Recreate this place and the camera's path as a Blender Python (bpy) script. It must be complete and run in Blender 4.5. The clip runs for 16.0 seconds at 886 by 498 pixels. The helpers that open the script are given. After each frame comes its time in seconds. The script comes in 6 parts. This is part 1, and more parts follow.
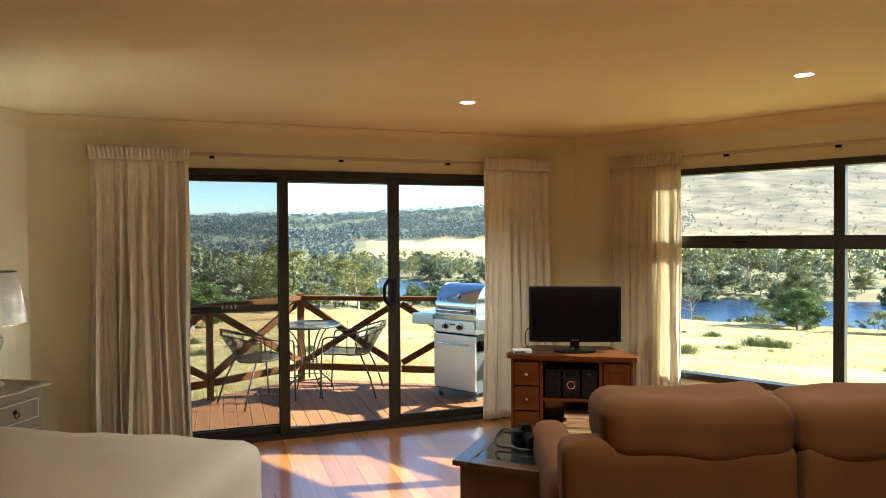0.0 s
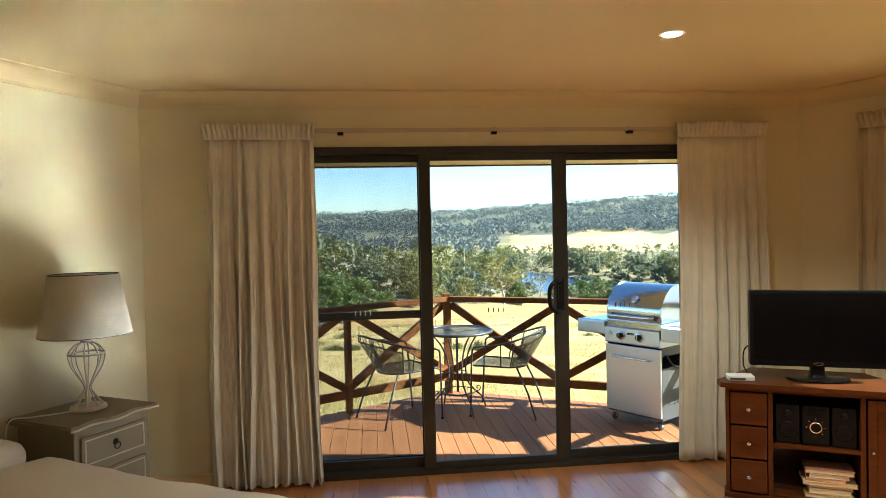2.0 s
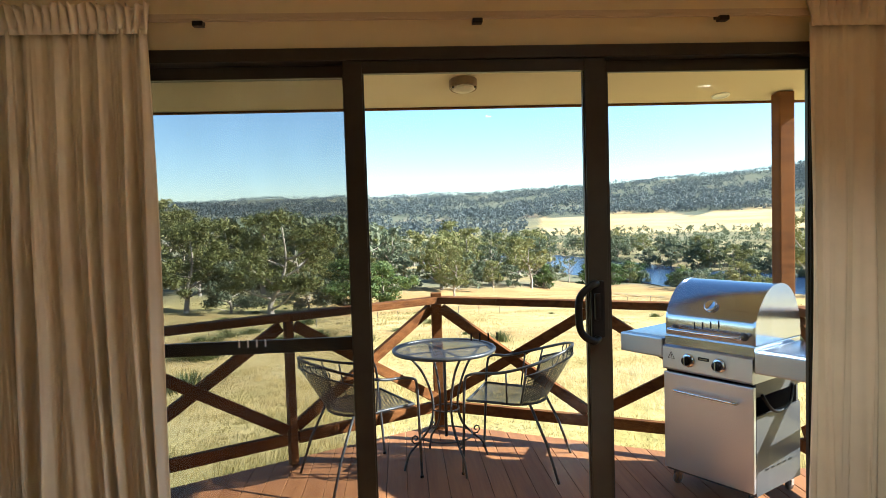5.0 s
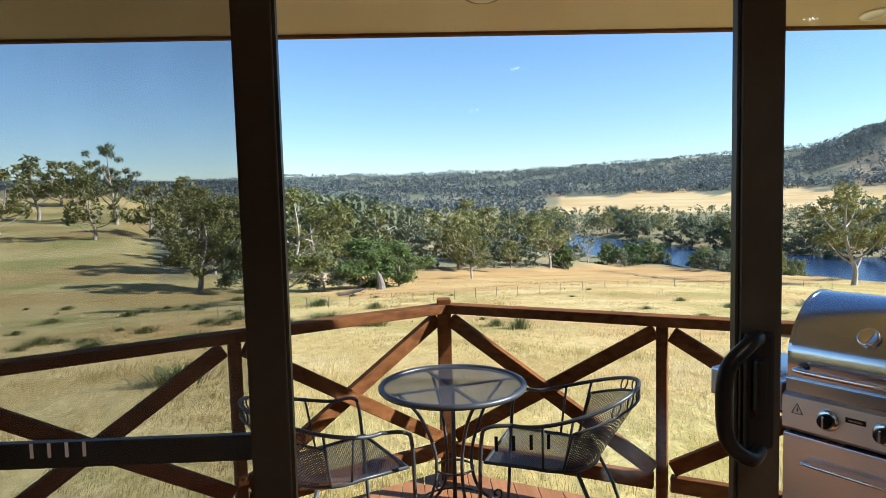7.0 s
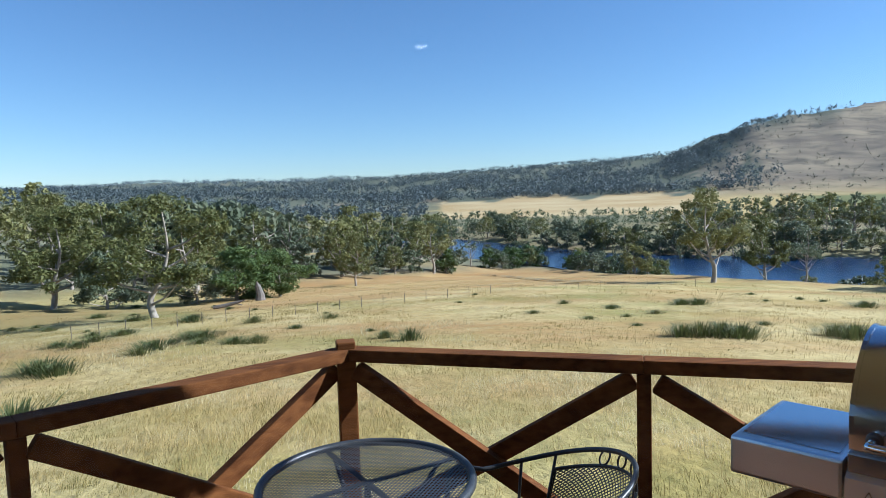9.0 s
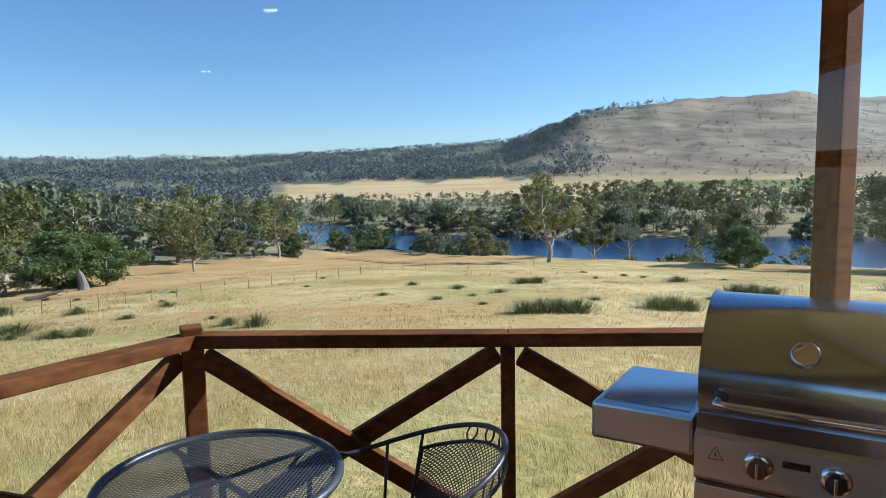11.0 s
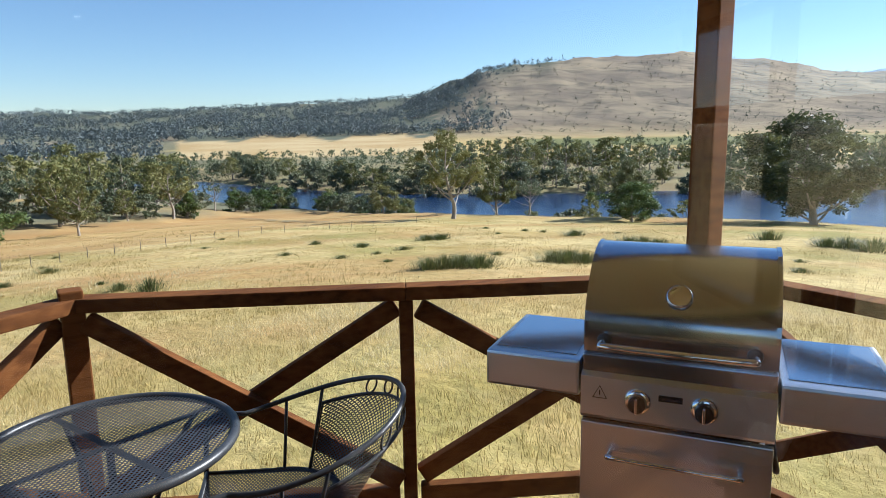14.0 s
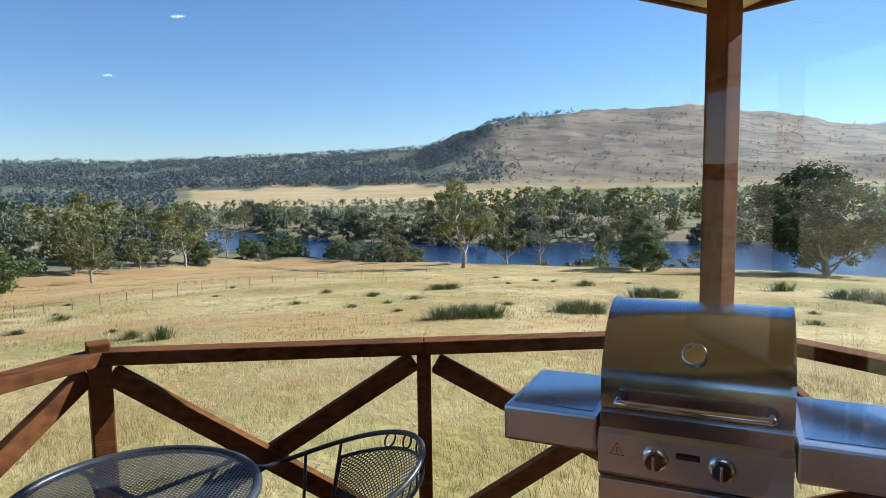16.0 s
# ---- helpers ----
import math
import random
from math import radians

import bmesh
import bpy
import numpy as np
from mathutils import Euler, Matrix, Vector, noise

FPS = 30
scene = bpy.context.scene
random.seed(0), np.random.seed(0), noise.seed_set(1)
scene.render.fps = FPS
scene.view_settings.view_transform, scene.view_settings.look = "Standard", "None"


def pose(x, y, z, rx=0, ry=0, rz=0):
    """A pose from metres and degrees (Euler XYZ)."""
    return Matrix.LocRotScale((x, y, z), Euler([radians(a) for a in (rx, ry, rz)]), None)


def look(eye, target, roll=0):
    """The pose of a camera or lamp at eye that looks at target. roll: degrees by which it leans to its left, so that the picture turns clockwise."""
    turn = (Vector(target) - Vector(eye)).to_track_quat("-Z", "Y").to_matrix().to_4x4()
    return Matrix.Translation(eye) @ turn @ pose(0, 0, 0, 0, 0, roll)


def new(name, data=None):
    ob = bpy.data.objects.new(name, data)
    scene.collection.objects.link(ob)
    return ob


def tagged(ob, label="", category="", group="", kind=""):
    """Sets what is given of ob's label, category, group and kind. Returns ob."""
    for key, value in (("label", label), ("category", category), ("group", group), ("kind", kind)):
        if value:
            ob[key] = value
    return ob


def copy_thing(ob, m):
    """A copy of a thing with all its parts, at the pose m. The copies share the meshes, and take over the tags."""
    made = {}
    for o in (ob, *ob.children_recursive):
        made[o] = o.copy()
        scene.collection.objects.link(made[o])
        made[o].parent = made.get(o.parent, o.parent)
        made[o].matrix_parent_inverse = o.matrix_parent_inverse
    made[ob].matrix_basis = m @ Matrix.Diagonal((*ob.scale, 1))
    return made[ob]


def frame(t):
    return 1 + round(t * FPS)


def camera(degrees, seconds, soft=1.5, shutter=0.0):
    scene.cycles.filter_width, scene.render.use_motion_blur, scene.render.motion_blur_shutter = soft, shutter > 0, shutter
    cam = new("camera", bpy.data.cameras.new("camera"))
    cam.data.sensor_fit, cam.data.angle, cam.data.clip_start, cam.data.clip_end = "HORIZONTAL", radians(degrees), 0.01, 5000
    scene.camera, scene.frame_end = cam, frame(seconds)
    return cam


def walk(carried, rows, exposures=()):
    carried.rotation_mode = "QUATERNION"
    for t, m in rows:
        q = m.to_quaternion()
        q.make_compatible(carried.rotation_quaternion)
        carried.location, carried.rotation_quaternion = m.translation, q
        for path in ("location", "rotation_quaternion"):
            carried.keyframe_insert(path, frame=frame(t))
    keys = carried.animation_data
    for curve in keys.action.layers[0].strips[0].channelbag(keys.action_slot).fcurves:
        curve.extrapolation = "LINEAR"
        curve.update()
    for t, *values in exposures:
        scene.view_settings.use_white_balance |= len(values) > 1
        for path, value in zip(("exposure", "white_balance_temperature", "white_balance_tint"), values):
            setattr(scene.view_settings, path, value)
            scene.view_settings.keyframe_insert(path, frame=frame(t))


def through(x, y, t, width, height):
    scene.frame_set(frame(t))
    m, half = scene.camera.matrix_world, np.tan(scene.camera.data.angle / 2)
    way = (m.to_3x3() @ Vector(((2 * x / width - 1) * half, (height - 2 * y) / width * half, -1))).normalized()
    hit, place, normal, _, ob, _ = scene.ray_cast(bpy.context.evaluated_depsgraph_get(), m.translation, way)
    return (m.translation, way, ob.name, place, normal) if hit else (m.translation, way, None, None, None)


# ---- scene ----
cam = camera(67.7, 16.0, soft=0.7)
PATH = [
    (0, (-0.927, -5.299, 1.586), (-0.285, -3.405, 1.547), -0.4),
    (0.5, (-0.873, -4.981, 1.576), (-0.411, -3.036, 1.518), -0.7),
    (1, (-0.851, -4.725, 1.582), (-0.448, -2.767, 1.533), -2.1),
    (1.5, (-0.795, -4.46, 1.589), (-0.534, -2.478, 1.533), -0.5),
    (2, (-0.799, -4.227, 1.558), (-0.582, -2.24, 1.509), -1.3),
    (2.5, (-0.721, -3.931, 1.562), (-0.425, -1.954, 1.496), -2.9),
    (3, (-0.621, -3.639, 1.551), (-0.373, -1.655, 1.484), -0.6),
    (5.5, (-0.235, -2.115, 1.496), (-0.158, -0.12, 1.378), -1.9),
    (6, (-0.192, -1.803, 1.496), (-0.201, 0.192, 1.355), -0.5),
    (6.5, (-0.206, -1.461, 1.509), (-0.117, 0.532, 1.356), -3.2),
    (7, (-0.180, -1.165, 1.502), (-0.104, 0.827, 1.341), -1.5),
    (7.5, (-0.190, -0.891, 1.499), (-0.149, 1.102, 1.341), -1.5),
    (8, (-0.208, -0.633, 1.497), (0.03, 1.344, 1.313), -3.0),
    (8.5, (-0.18, -0.38, 1.486), (0.096, 1.594, 1.322), -1.3),
    (9, (-0.213, -0.226, 1.5), (0.214, 1.722, 1.346), -1.8),
    (9.5, (-0.244, -0.135, 1.489), (0.418, 1.746, 1.338), -1.2),
    (10, (-0.241, -0.092, 1.478), (0.463, 1.773, 1.313), -0.9),
    (12.5, (-0.229, -0.15, 1.447), (0.858, 1.495, 1.109), -0.8),
    (13, (-0.235, -0.154, 1.444), (0.802, 1.509, 1.043), -1.7),
    (13.5, (-0.24, -0.149, 1.44), (0.759, 1.533, 1.025), -1.7),
    (14, (-0.209, -0.126, 1.449), (0.886, 1.511, 1.101), -1.0),
    (14.5, (-0.216, -0.129, 1.454), (0.965, 1.461, 1.171), -0.4),
    (15, (-0.225, -0.157, 1.467), (0.996, 1.407, 1.213), -0.7),
    (15.5, (-0.258, -0.167, 1.481), (0.956, 1.407, 1.257), -0.2),
    (16, (-0.266, -0.159, 1.484), (0.818, 1.51, 1.283), -0.8),
]
walk(cam, [(t, look(eye, target, roll)) for t, eye, target, roll in PATH],
     exposures=[(0.0, 2.42, 5560, -2), (3.0, 2.38, 5560, -2), (5.5, 1.95, 5700, 6), (6.0, 1.75, 5650, 7), (7.5, 1.38, 5400, 10), (9.0, 0.98, 5020, 9), (10.5, 0.98, 5080, 9), (12.5, 0.94, 5300, 10), (14.0, 1.14, 5520, 11), (15.0, 1.0, 5350, 11), (16.0, 0.98, 5220, 11)])
scene.cycles.blur_glossy = 0.1
scene.cycles.sample_clamp_indirect = 0.0

# ---- light ----
SUN_AZ, SUN_EL = radians(100), radians(30)
world = bpy.data.worlds.new("world")
scene.world = world
world.use_nodes = True
wn = world.node_tree.nodes
wl = world.node_tree.links
sky = wn.new("ShaderNodeTexSky")
sky.sky_type = "NISHITA"
sky.sun_disc = False
sky.sun_elevation, sky.sun_rotation = SUN_EL, SUN_AZ
sky.air_density, sky.dust_density, sky.ozone_density = 1.0, 0.0, 3.0
wl.new(sky.outputs[0], wn["Background"].inputs[0])
wn["Background"].inputs[1].default_value = 0.063
sun_data = bpy.data.lights.new("sun", "SUN")
sun_data.energy, sun_data.angle, sun_data.color = 5.0, radians(0.6), (1.0, 0.93, 0.82)
sun = new("sun", sun_data)
to_sun = Vector((math.sin(SUN_AZ) * math.cos(SUN_EL), math.cos(SUN_AZ) * math.cos(SUN_EL), math.sin(SUN_EL)))
sun.matrix_world = look(to_sun * 60, (0, 0, 0))


# ---- materials ----
def mat(name, colour, rough=0.6, metal=0.0, vary=0.12, scale=6.0, bump=0.0, bump_scale=60.0, stretch=(1, 1, 1), second=None, coat=0.0, spec=0.5, sheen=0.0, per_object=0.0, coat_rough=0.05, coat_ior=1.5):
    m = bpy.data.materials.new(name)
    m.use_nodes = True
    n, l = m.node_tree.nodes, m.node_tree.links
    b = n["Principled BSDF"]
    b.inputs["Roughness"].default_value, b.inputs["Metallic"].default_value = rough, metal
    b.inputs["Coat Weight"].default_value, b.inputs["Coat Roughness"].default_value = coat, coat_rough
    b.inputs["Coat IOR"].default_value = coat_ior
    b.inputs["Specular IOR Level"].default_value = spec
    b.inputs["Sheen Weight"].default_value = sheen
    tc = n.new("ShaderNodeTexCoord")
    mp = n.new("ShaderNodeMapping")
    mp.inputs["Scale"].default_value = stretch
    l.new(tc.outputs["Object"], mp.inputs[0])
    vec = mp.outputs[0]
    if per_object:
        oi = n.new("ShaderNodeObjectInfo")
        off = n.new("ShaderNodeVectorMath")
        off.operation = "MULTIPLY_ADD"
        off.inputs[1].default_value = (1, 1, 1)
        cx = n.new("ShaderNodeCombineXYZ")
        mul = n.new("ShaderNodeMath")
        mul.operation = "MULTIPLY"
        mul.inputs[1].default_value = 37.0
        l.new(oi.outputs["Random"], mul.inputs[0])
        for k in range(3):
            l.new(mul.outputs[0], cx.inputs[k])
        l.new(vec, off.inputs[0])
        l.new(cx.outputs[0], off.inputs[2])
        vec = off.outputs[0]
    n1 = n.new("ShaderNodeTexNoise")
    n1.inputs["Scale"].default_value, n1.inputs["Detail"].default_value = scale, 6
    l.new(vec, n1.inputs[0])
    n2 = n.new("ShaderNodeTexNoise")
    n2.inputs["Scale"].default_value, n2.inputs["Detail"].default_value = scale * 0.17, 3
    l.new(vec, n2.inputs[0])
    add = n.new("ShaderNodeMath")
    add.operation = "ADD"
    l.new(n1.outputs[0], add.inputs[0])
    l.new(n2.outputs[0], add.inputs[1])
    ramp = n.new("ShaderNodeMapRange")
    ramp.inputs[1].default_value, ramp.inputs[2].default_value = 0.7, 1.3
    l.new(add.outputs[0], ramp.inputs[0])
    mix = n.new("ShaderNodeMix")
    mix.data_type = "RGBA"
    c = Vector(colour)
    lo, hi = (c * (1 - vary), c * (1 + vary)) if second is None else (Vector(colour), Vector(second))
    mix.inputs[6].default_value, mix.inputs[7].default_value = (*lo, 1), (*hi, 1)
    l.new(ramp.outputs[0], mix.inputs[0])
    col = mix.outputs[2]
    if per_object:
        hs = n.new("ShaderNodeHueSaturation")
        mr = n.new("ShaderNodeMapRange")
        mr.inputs[3].default_value, mr.inputs[4].default_value = 1 - per_object, 1 + per_object
        l.new(oi.outputs["Random"], mr.inputs[0])
        l.new(mr.outputs[0], hs.inputs["Value"])
        l.new(col, hs.inputs["Color"])
        col = hs.outputs[0]
    l.new(col, b.inputs["Base Color"])
    rr = n.new("ShaderNodeMapRange")
    rr.inputs[3].default_value, rr.inputs[4].default_value = max(0.02, rough - 0.07), min(1, rough + 0.07)
    l.new(n1.outputs[0], rr.inputs[0])
    l.new(rr.outputs[0], b.inputs["Roughness"])
    if bump:
        n3 = n.new("ShaderNodeTexNoise")
        n3.inputs["Scale"].default_value, n3.inputs["Detail"].default_value = bump_scale, 4
        l.new(vec, n3.inputs[0])
        bp = n.new("ShaderNodeBump")
        bp.inputs["Strength"].default_value, bp.inputs["Distance"].default_value = bump, 0.004
        l.new(n3.outputs[0], bp.inputs["Height"])
        l.new(bp.outputs[0], b.inputs["Normal"])
    return m


def glass_mat(name, tint=(0.96, 0.98, 0.97), ior=1.42):
    m = bpy.data.materials.new(name)
    m.use_nodes = True
    n, l = m.node_tree.nodes, m.node_tree.links
    n.remove(n["Principled BSDF"])
    tr = n.new("ShaderNodeBsdfTransparent")
    tr.inputs[0].default_value = (*tint, 1)
    gl = n.new("ShaderNodeBsdfGlossy")
    gl.inputs["Roughness"].default_value = 0.0
    fr = n.new("ShaderNodeFresnel")
    fr.inputs[0].default_value = ior
    mx = n.new("ShaderNodeMixShader")
    l.new(fr.outputs[0], mx.inputs[0])
    l.new(tr.outputs[0], mx.inputs[1])
    l.new(gl.outputs[0], mx.inputs[2])
    l.new(mx.outputs[0], n["Material Output"].inputs[0])
    return m


def glow_mat(name, colour, strength):
    m = bpy.data.materials.new(name)
    m.use_nodes = True
    b = m.node_tree.nodes["Principled BSDF"]
    b.inputs["Base Color"].default_value = (*colour, 1)
    b.inputs["Emission Color"].default_value, b.inputs["Emission Strength"].default_value = (*colour, 1), strength
    return m


WALL = mat("cream wall paint", (0.77, 0.70, 0.48), 0.75, vary=0.03, scale=3, bump=0.05, bump_scale=180)
CEIL = mat("ceiling paint", (0.77, 0.645, 0.39), 0.8, vary=0.03, scale=2, bump=0.05, bump_scale=150)
FLOOR = mat("varnished floorboard", (0.32, 0.115, 0.026), 0.30, spec=1.0, scale=5, stretch=(7, 0.35, 1), second=(0.47, 0.20, 0.055), coat=1.0, per_object=0.22, coat_rough=0.15, coat_ior=1.85)
ALU = mat("bronze aluminium", (0.030, 0.028, 0.022), 0.42, metal=0.3, vary=0.2, scale=20)
GLASS = glass_mat("window glass", ior=1.42)
DECK = mat("oiled deck board", (0.22, 0.088, 0.030), 0.65, spec=0.3, scale=6, stretch=(9, 0.5, 1), second=(0.33, 0.145, 0.055), bump=0.2, bump_scale=40, per_object=0.06)
RAIL = mat("stained rail timber", (0.075, 0.026, 0.007), 0.8, spec=0.10, scale=7, stretch=(1, 6, 6), second=(0.20, 0.080, 0.024), bump=0.3, bump_scale=50, per_object=0.12)
CLAD = mat("added dark boarding", (0.085, 0.05, 0.03), 0.75, spec=0.2, scale=5, stretch=(1, 8, 8), second=(0.13, 0.08, 0.05), bump=0.2)
LAMPBROWN = mat("brown lamp enamel", (0.20, 0.13, 0.075), 0.5, vary=0.1)
SOFFIT = mat("soffit sheet", (0.62, 0.52, 0.36), 0.75, vary=0.04, scale=2)
STEEL = mat("brushed steel", (0.50, 0.53, 0.58), 0.18, metal=1.0, vary=0.03, scale=8, stretch=(1, 30, 30), bump=0.012, bump_scale=260)
STEEL2 = mat("satin sheet steel", (0.57, 0.60, 0.65), 0.34, metal=1.0, vary=0.03, scale=8, stretch=(1, 30, 30))
CHROME = mat("polished steel", (0.75, 0.76, 0.78), 0.1, metal=1.0, vary=0.03)
BLACK = mat("black plastic", (0.007, 0.007, 0.008), 0.35, vary=0.2, spec=0.15)
IRON = mat("black coated iron", (0.038, 0.040, 0.044), 0.40, vary=0.25, scale=30, bump=0.1, bump_scale=90)
DARKGREY = mat("dark enamel", (0.05, 0.05, 0.052), 0.4, vary=0.15)
WHITE = mat("white plastic", (0.8, 0.8, 0.78), 0.4, vary=0.03)
PINE = mat("varnished pine", (0.058, 0.014, 0.002), 0.42, spec=0.2, scale=4, stretch=(2, 2, 12), second=(0.10, 0.029, 0.005), coat=0.1)
DARKWOOD = mat("dark stained wood", (0.035, 0.014, 0.008), 0.3, scale=4, stretch=(8, 1, 1), second=(0.07, 0.028, 0.014), coat=0.5)
LINEN = mat("white bed linen", (0.78, 0.70, 0.57), 0.85, vary=0.03, scale=4, bump=0.15, bump_scale=120, sheen=0.2)
SOFA = mat("tan suede upholstery", (0.135, 0.054, 0.015), 0.9, vary=0.14, scale=5, bump=0.2, bump_scale=200, sheen=0.03, spec=0.2)
CREAMWOOD = mat("antique cream paint", (0.25, 0.205, 0.115), 0.5, vary=0.08, scale=6, bump=0.08)
GOLDLINE = mat("worn gilt edge", (0.66, 0.56, 0.37), 0.5, vary=0.1)
SHADE = mat("linen lamp shade", (0.60, 0.55, 0.46), 0.9, vary=0.04, scale=40, bump=0.2, bump_scale=300)
WHITEIRON = mat("distressed white iron", (0.62, 0.57, 0.47), 0.6, vary=0.1, scale=30)
SCREEN = mat("dark display panel", (0.004, 0.004, 0.005), 0.15, vary=0.1, spec=0.25)
DL = glow_mat("lit downlight lens", (1.0, 0.93, 0.80), 9.0)


# ---- helpers of this scene ----
def part(name, bm, material, parent=None, label="", smooth=False, kind=""):
    me = bpy.data.meshes.new(name)
    if smooth:
        for fc in bm.faces:
            fc.smooth = True
    bm.normal_update()
    bm.to_mesh(me)
    bm.free()
    me.materials.append(material)
    ob = new(name, me)
    if parent is not None:
        ob.parent = parent
    return tagged(ob, label=label, kind=kind)


def thing(name, m, label, category, group=""):
    ob = new(name)
    ob.empty_display_size = 0.1
    ob.matrix_world = m
    return tagged(ob, label, category, group)


def box(bm, lo, hi, m=None, bevel=0.0):
    """A box from corner to corner, turned by m."""
    t = bmesh.new()
    bmesh.ops.create_cube(t, size=1)
    lo, hi = Vector(lo), Vector(hi)
    for v in t.verts:
        v.co = Vector(((v.co[k] + 0.5) * (hi[k] - lo[k]) + lo[k]) for k in range(3))
    if bevel:
        bmesh.ops.bevel(t, geom=t.edges[:], offset=bevel, segments=2, affect="EDGES", profile=0.6)
    join(bm, t, m)
    return bm


def join(bm, t, m=None):
    me = bpy.data.meshes.new("t")
    t.to_mesh(me)
    t.free()
    if m is not None:
        me.transform(m)
    bm.from_mesh(me)
    bpy.data.meshes.remove(me)


def prism(bm, pts, z0, z1):
    """An upright prism over a convex outline."""
    a = [bm.verts.new((x, y, z0)) for x, y in pts]
    b = [bm.verts.new((x, y, z1)) for x, y in pts]
    n = len(pts)
    bm.faces.new(a[::-1])
    bm.faces.new(b)
    for i in range(n):
        bm.faces.new((a[i], a[(i + 1) % n], b[(i + 1) % n], b[i]))
    return bm


def lathe(bm, prof, seg=24, m=None):
    """A turned body from (radius, height) pairs."""
    t = bmesh.new()
    rings = []
    for r, z in prof:
        rings.append([t.verts.new((r * math.cos(2 * math.pi * i / seg), r * math.sin(2 * math.pi * i / seg), z)) for i in range(seg)])
    for a, b in zip(rings, rings[1:]):
        for i in range(seg):
            t.faces.new((a[i], a[(i + 1) % seg], b[(i + 1) % seg], b[i]))
    for ring, rev in ((rings[0], True), (rings[-1], False)):
        if prof[0 if rev else -1][0] > 1e-4:
            t.faces.new(ring[::-1] if rev else ring)
    join(bm, t, m)
    return bm


def tube(bm, pts, r, seg=8, closed=False):
    """A round bar along points; r may be a list."""
    pts = [Vector(p) for p in pts]
    n = len(pts)
    rs = r if isinstance(r, (list, tuple)) else [r] * n
    rings = []
    up = None
    for i, p in enumerate(pts):
        a = pts[(i - 1) % n] if closed or i else p
        b = pts[(i + 1) % n] if closed or i < n - 1 else p
        d = (b - a).normalized()
        if up is None:
            up = d.orthogonal().normalized()
        up = (up - d * up.dot(d)).normalized()
        side = d.cross(up)
        rings.append([bm.verts.new(p + (up * math.cos(2 * math.pi * k / seg) + side * math.sin(2 * math.pi * k / seg)) * rs[i]) for k in range(seg)])
    for i in range(n if closed else n - 1):
        a, b = rings[i], rings[(i + 1) % n]
        for k in range(seg):
            bm.faces.new((a[k], a[(k + 1) % seg], b[(k + 1) % seg], b[k]))
    if not closed:
        bm.faces.new(rings[0][::-1])
        bm.faces.new(rings[-1])
    return bm


def beam(bm, a, b, w, h, up=(0, 0, 1), bevel=0.004):
    """A squared timber from a to b, w across and h along up."""
    a, b, up = Vector(a), Vector(b), Vector(up)
    d = b - a
    x = d.normalized()
    y = up.cross(x).normalized()
    z = x.cross(y)
    m = Matrix((x, y, z)).transposed().to_4x4()
    m.translation = a
    return box(bm, (0, -w / 2, -h / 2), (d.length, w / 2, h / 2), m, bevel)


def spline(pts, n=8):
    """A smooth line through points."""
    pts = [Vector(p) for p in pts]
    out = []
    for i in range(len(pts) - 1):
        p0, p1, p2, p3 = pts[max(i - 1, 0)], pts[i], pts[i + 1], pts[min(i + 2, len(pts) - 1)]
        for k in range(n):
            t = k / n
            out.append(0.5 * ((2 * p1) + (p2 - p0) * t + (2 * p0 - 5 * p1 + 4 * p2 - p3) * t * t + (3 * p1 - p0 - 3 * p2 + p3) * t ** 3))
    return out + [pts[-1]]


def span(poly, y):
    """Where the line at y crosses a convex outline: least and greatest x."""
    xs = []
    n = len(poly)
    for i in range(n):
        (x0, y0), (x1, y1) = poly[i], poly[(i + 1) % n]
        if (y0 - y) * (y1 - y) <= 0 and abs(y1 - y0) > 1e-9:
            xs.append(x0 + (x1 - x0) * (y - y0) / (y1 - y0))
    return (min(xs), max(xs)) if len(xs) > 1 else None


# ---- room ----
H = 2.45
CX, CXW = 2.13, 2.19
WD = Vector((0.5, -0.866, 0))
SIDE = 3.7
TH = 0.12
CORNER_X = CX + 0.5 * SIDE
CORNER_Y = -0.866 * SIDE
BACK_Y = -7.6
CORNER_W = CXW + 0.5 * SIDE
ROOM = [(-CXW, 0), (CX, 0), (CORNER_X, CORNER_Y), (CORNER_X, BACK_Y), (-CORNER_W, BACK_Y), (-CORNER_W, CORNER_Y)]

DOOR_X, DOOR_H = 1.38, 2.11
bm = bmesh.new()
box(bm, (-CXW - 0.05, 0, 0), (-DOOR_X, TH, H))
box(bm, (DOOR_X, 0, 0), (CX + 0.05, TH, H))
box(bm, (-DOOR_X, 0, DOOR_H), (DOOR_X, TH, H))
tagged(part("wall_north", bm, WALL), "cream painted plaster wall round the sliding door", "wall", kind="structure")


# unseen dark boarding, added so the barbecue's steel reflects less light
bm = bmesh.new()
for k in range(17):
    z0 = -0.16 + k * 0.15
    for xa, xb in ((-CXW - 0.05, -DOOR_X - 0.002), (DOOR_X + 0.002, CX + 0.05)):
        t = bmesh.new()
        vs = [t.verts.new(p) for x in (xa, xb) for p in ((x, TH + 0.001, z0), (x, TH + 0.022, z0), (x, TH + 0.008, z0 + 0.149), (x, TH + 0.001, z0 + 0.149))]
        for i in range(4):
            t.faces.new((vs[i], vs[(i + 1) % 4], vs[4 + (i + 1) % 4], vs[4 + i]))
        t.faces.new(vs[:4][::-1])
        t.faces.new(vs[4:])
        join(bm, t)
tagged(part("wall_cladding", bm, CLAD), "unseen dark brown boarding added outside the sliding door", "cladding", kind="structure")


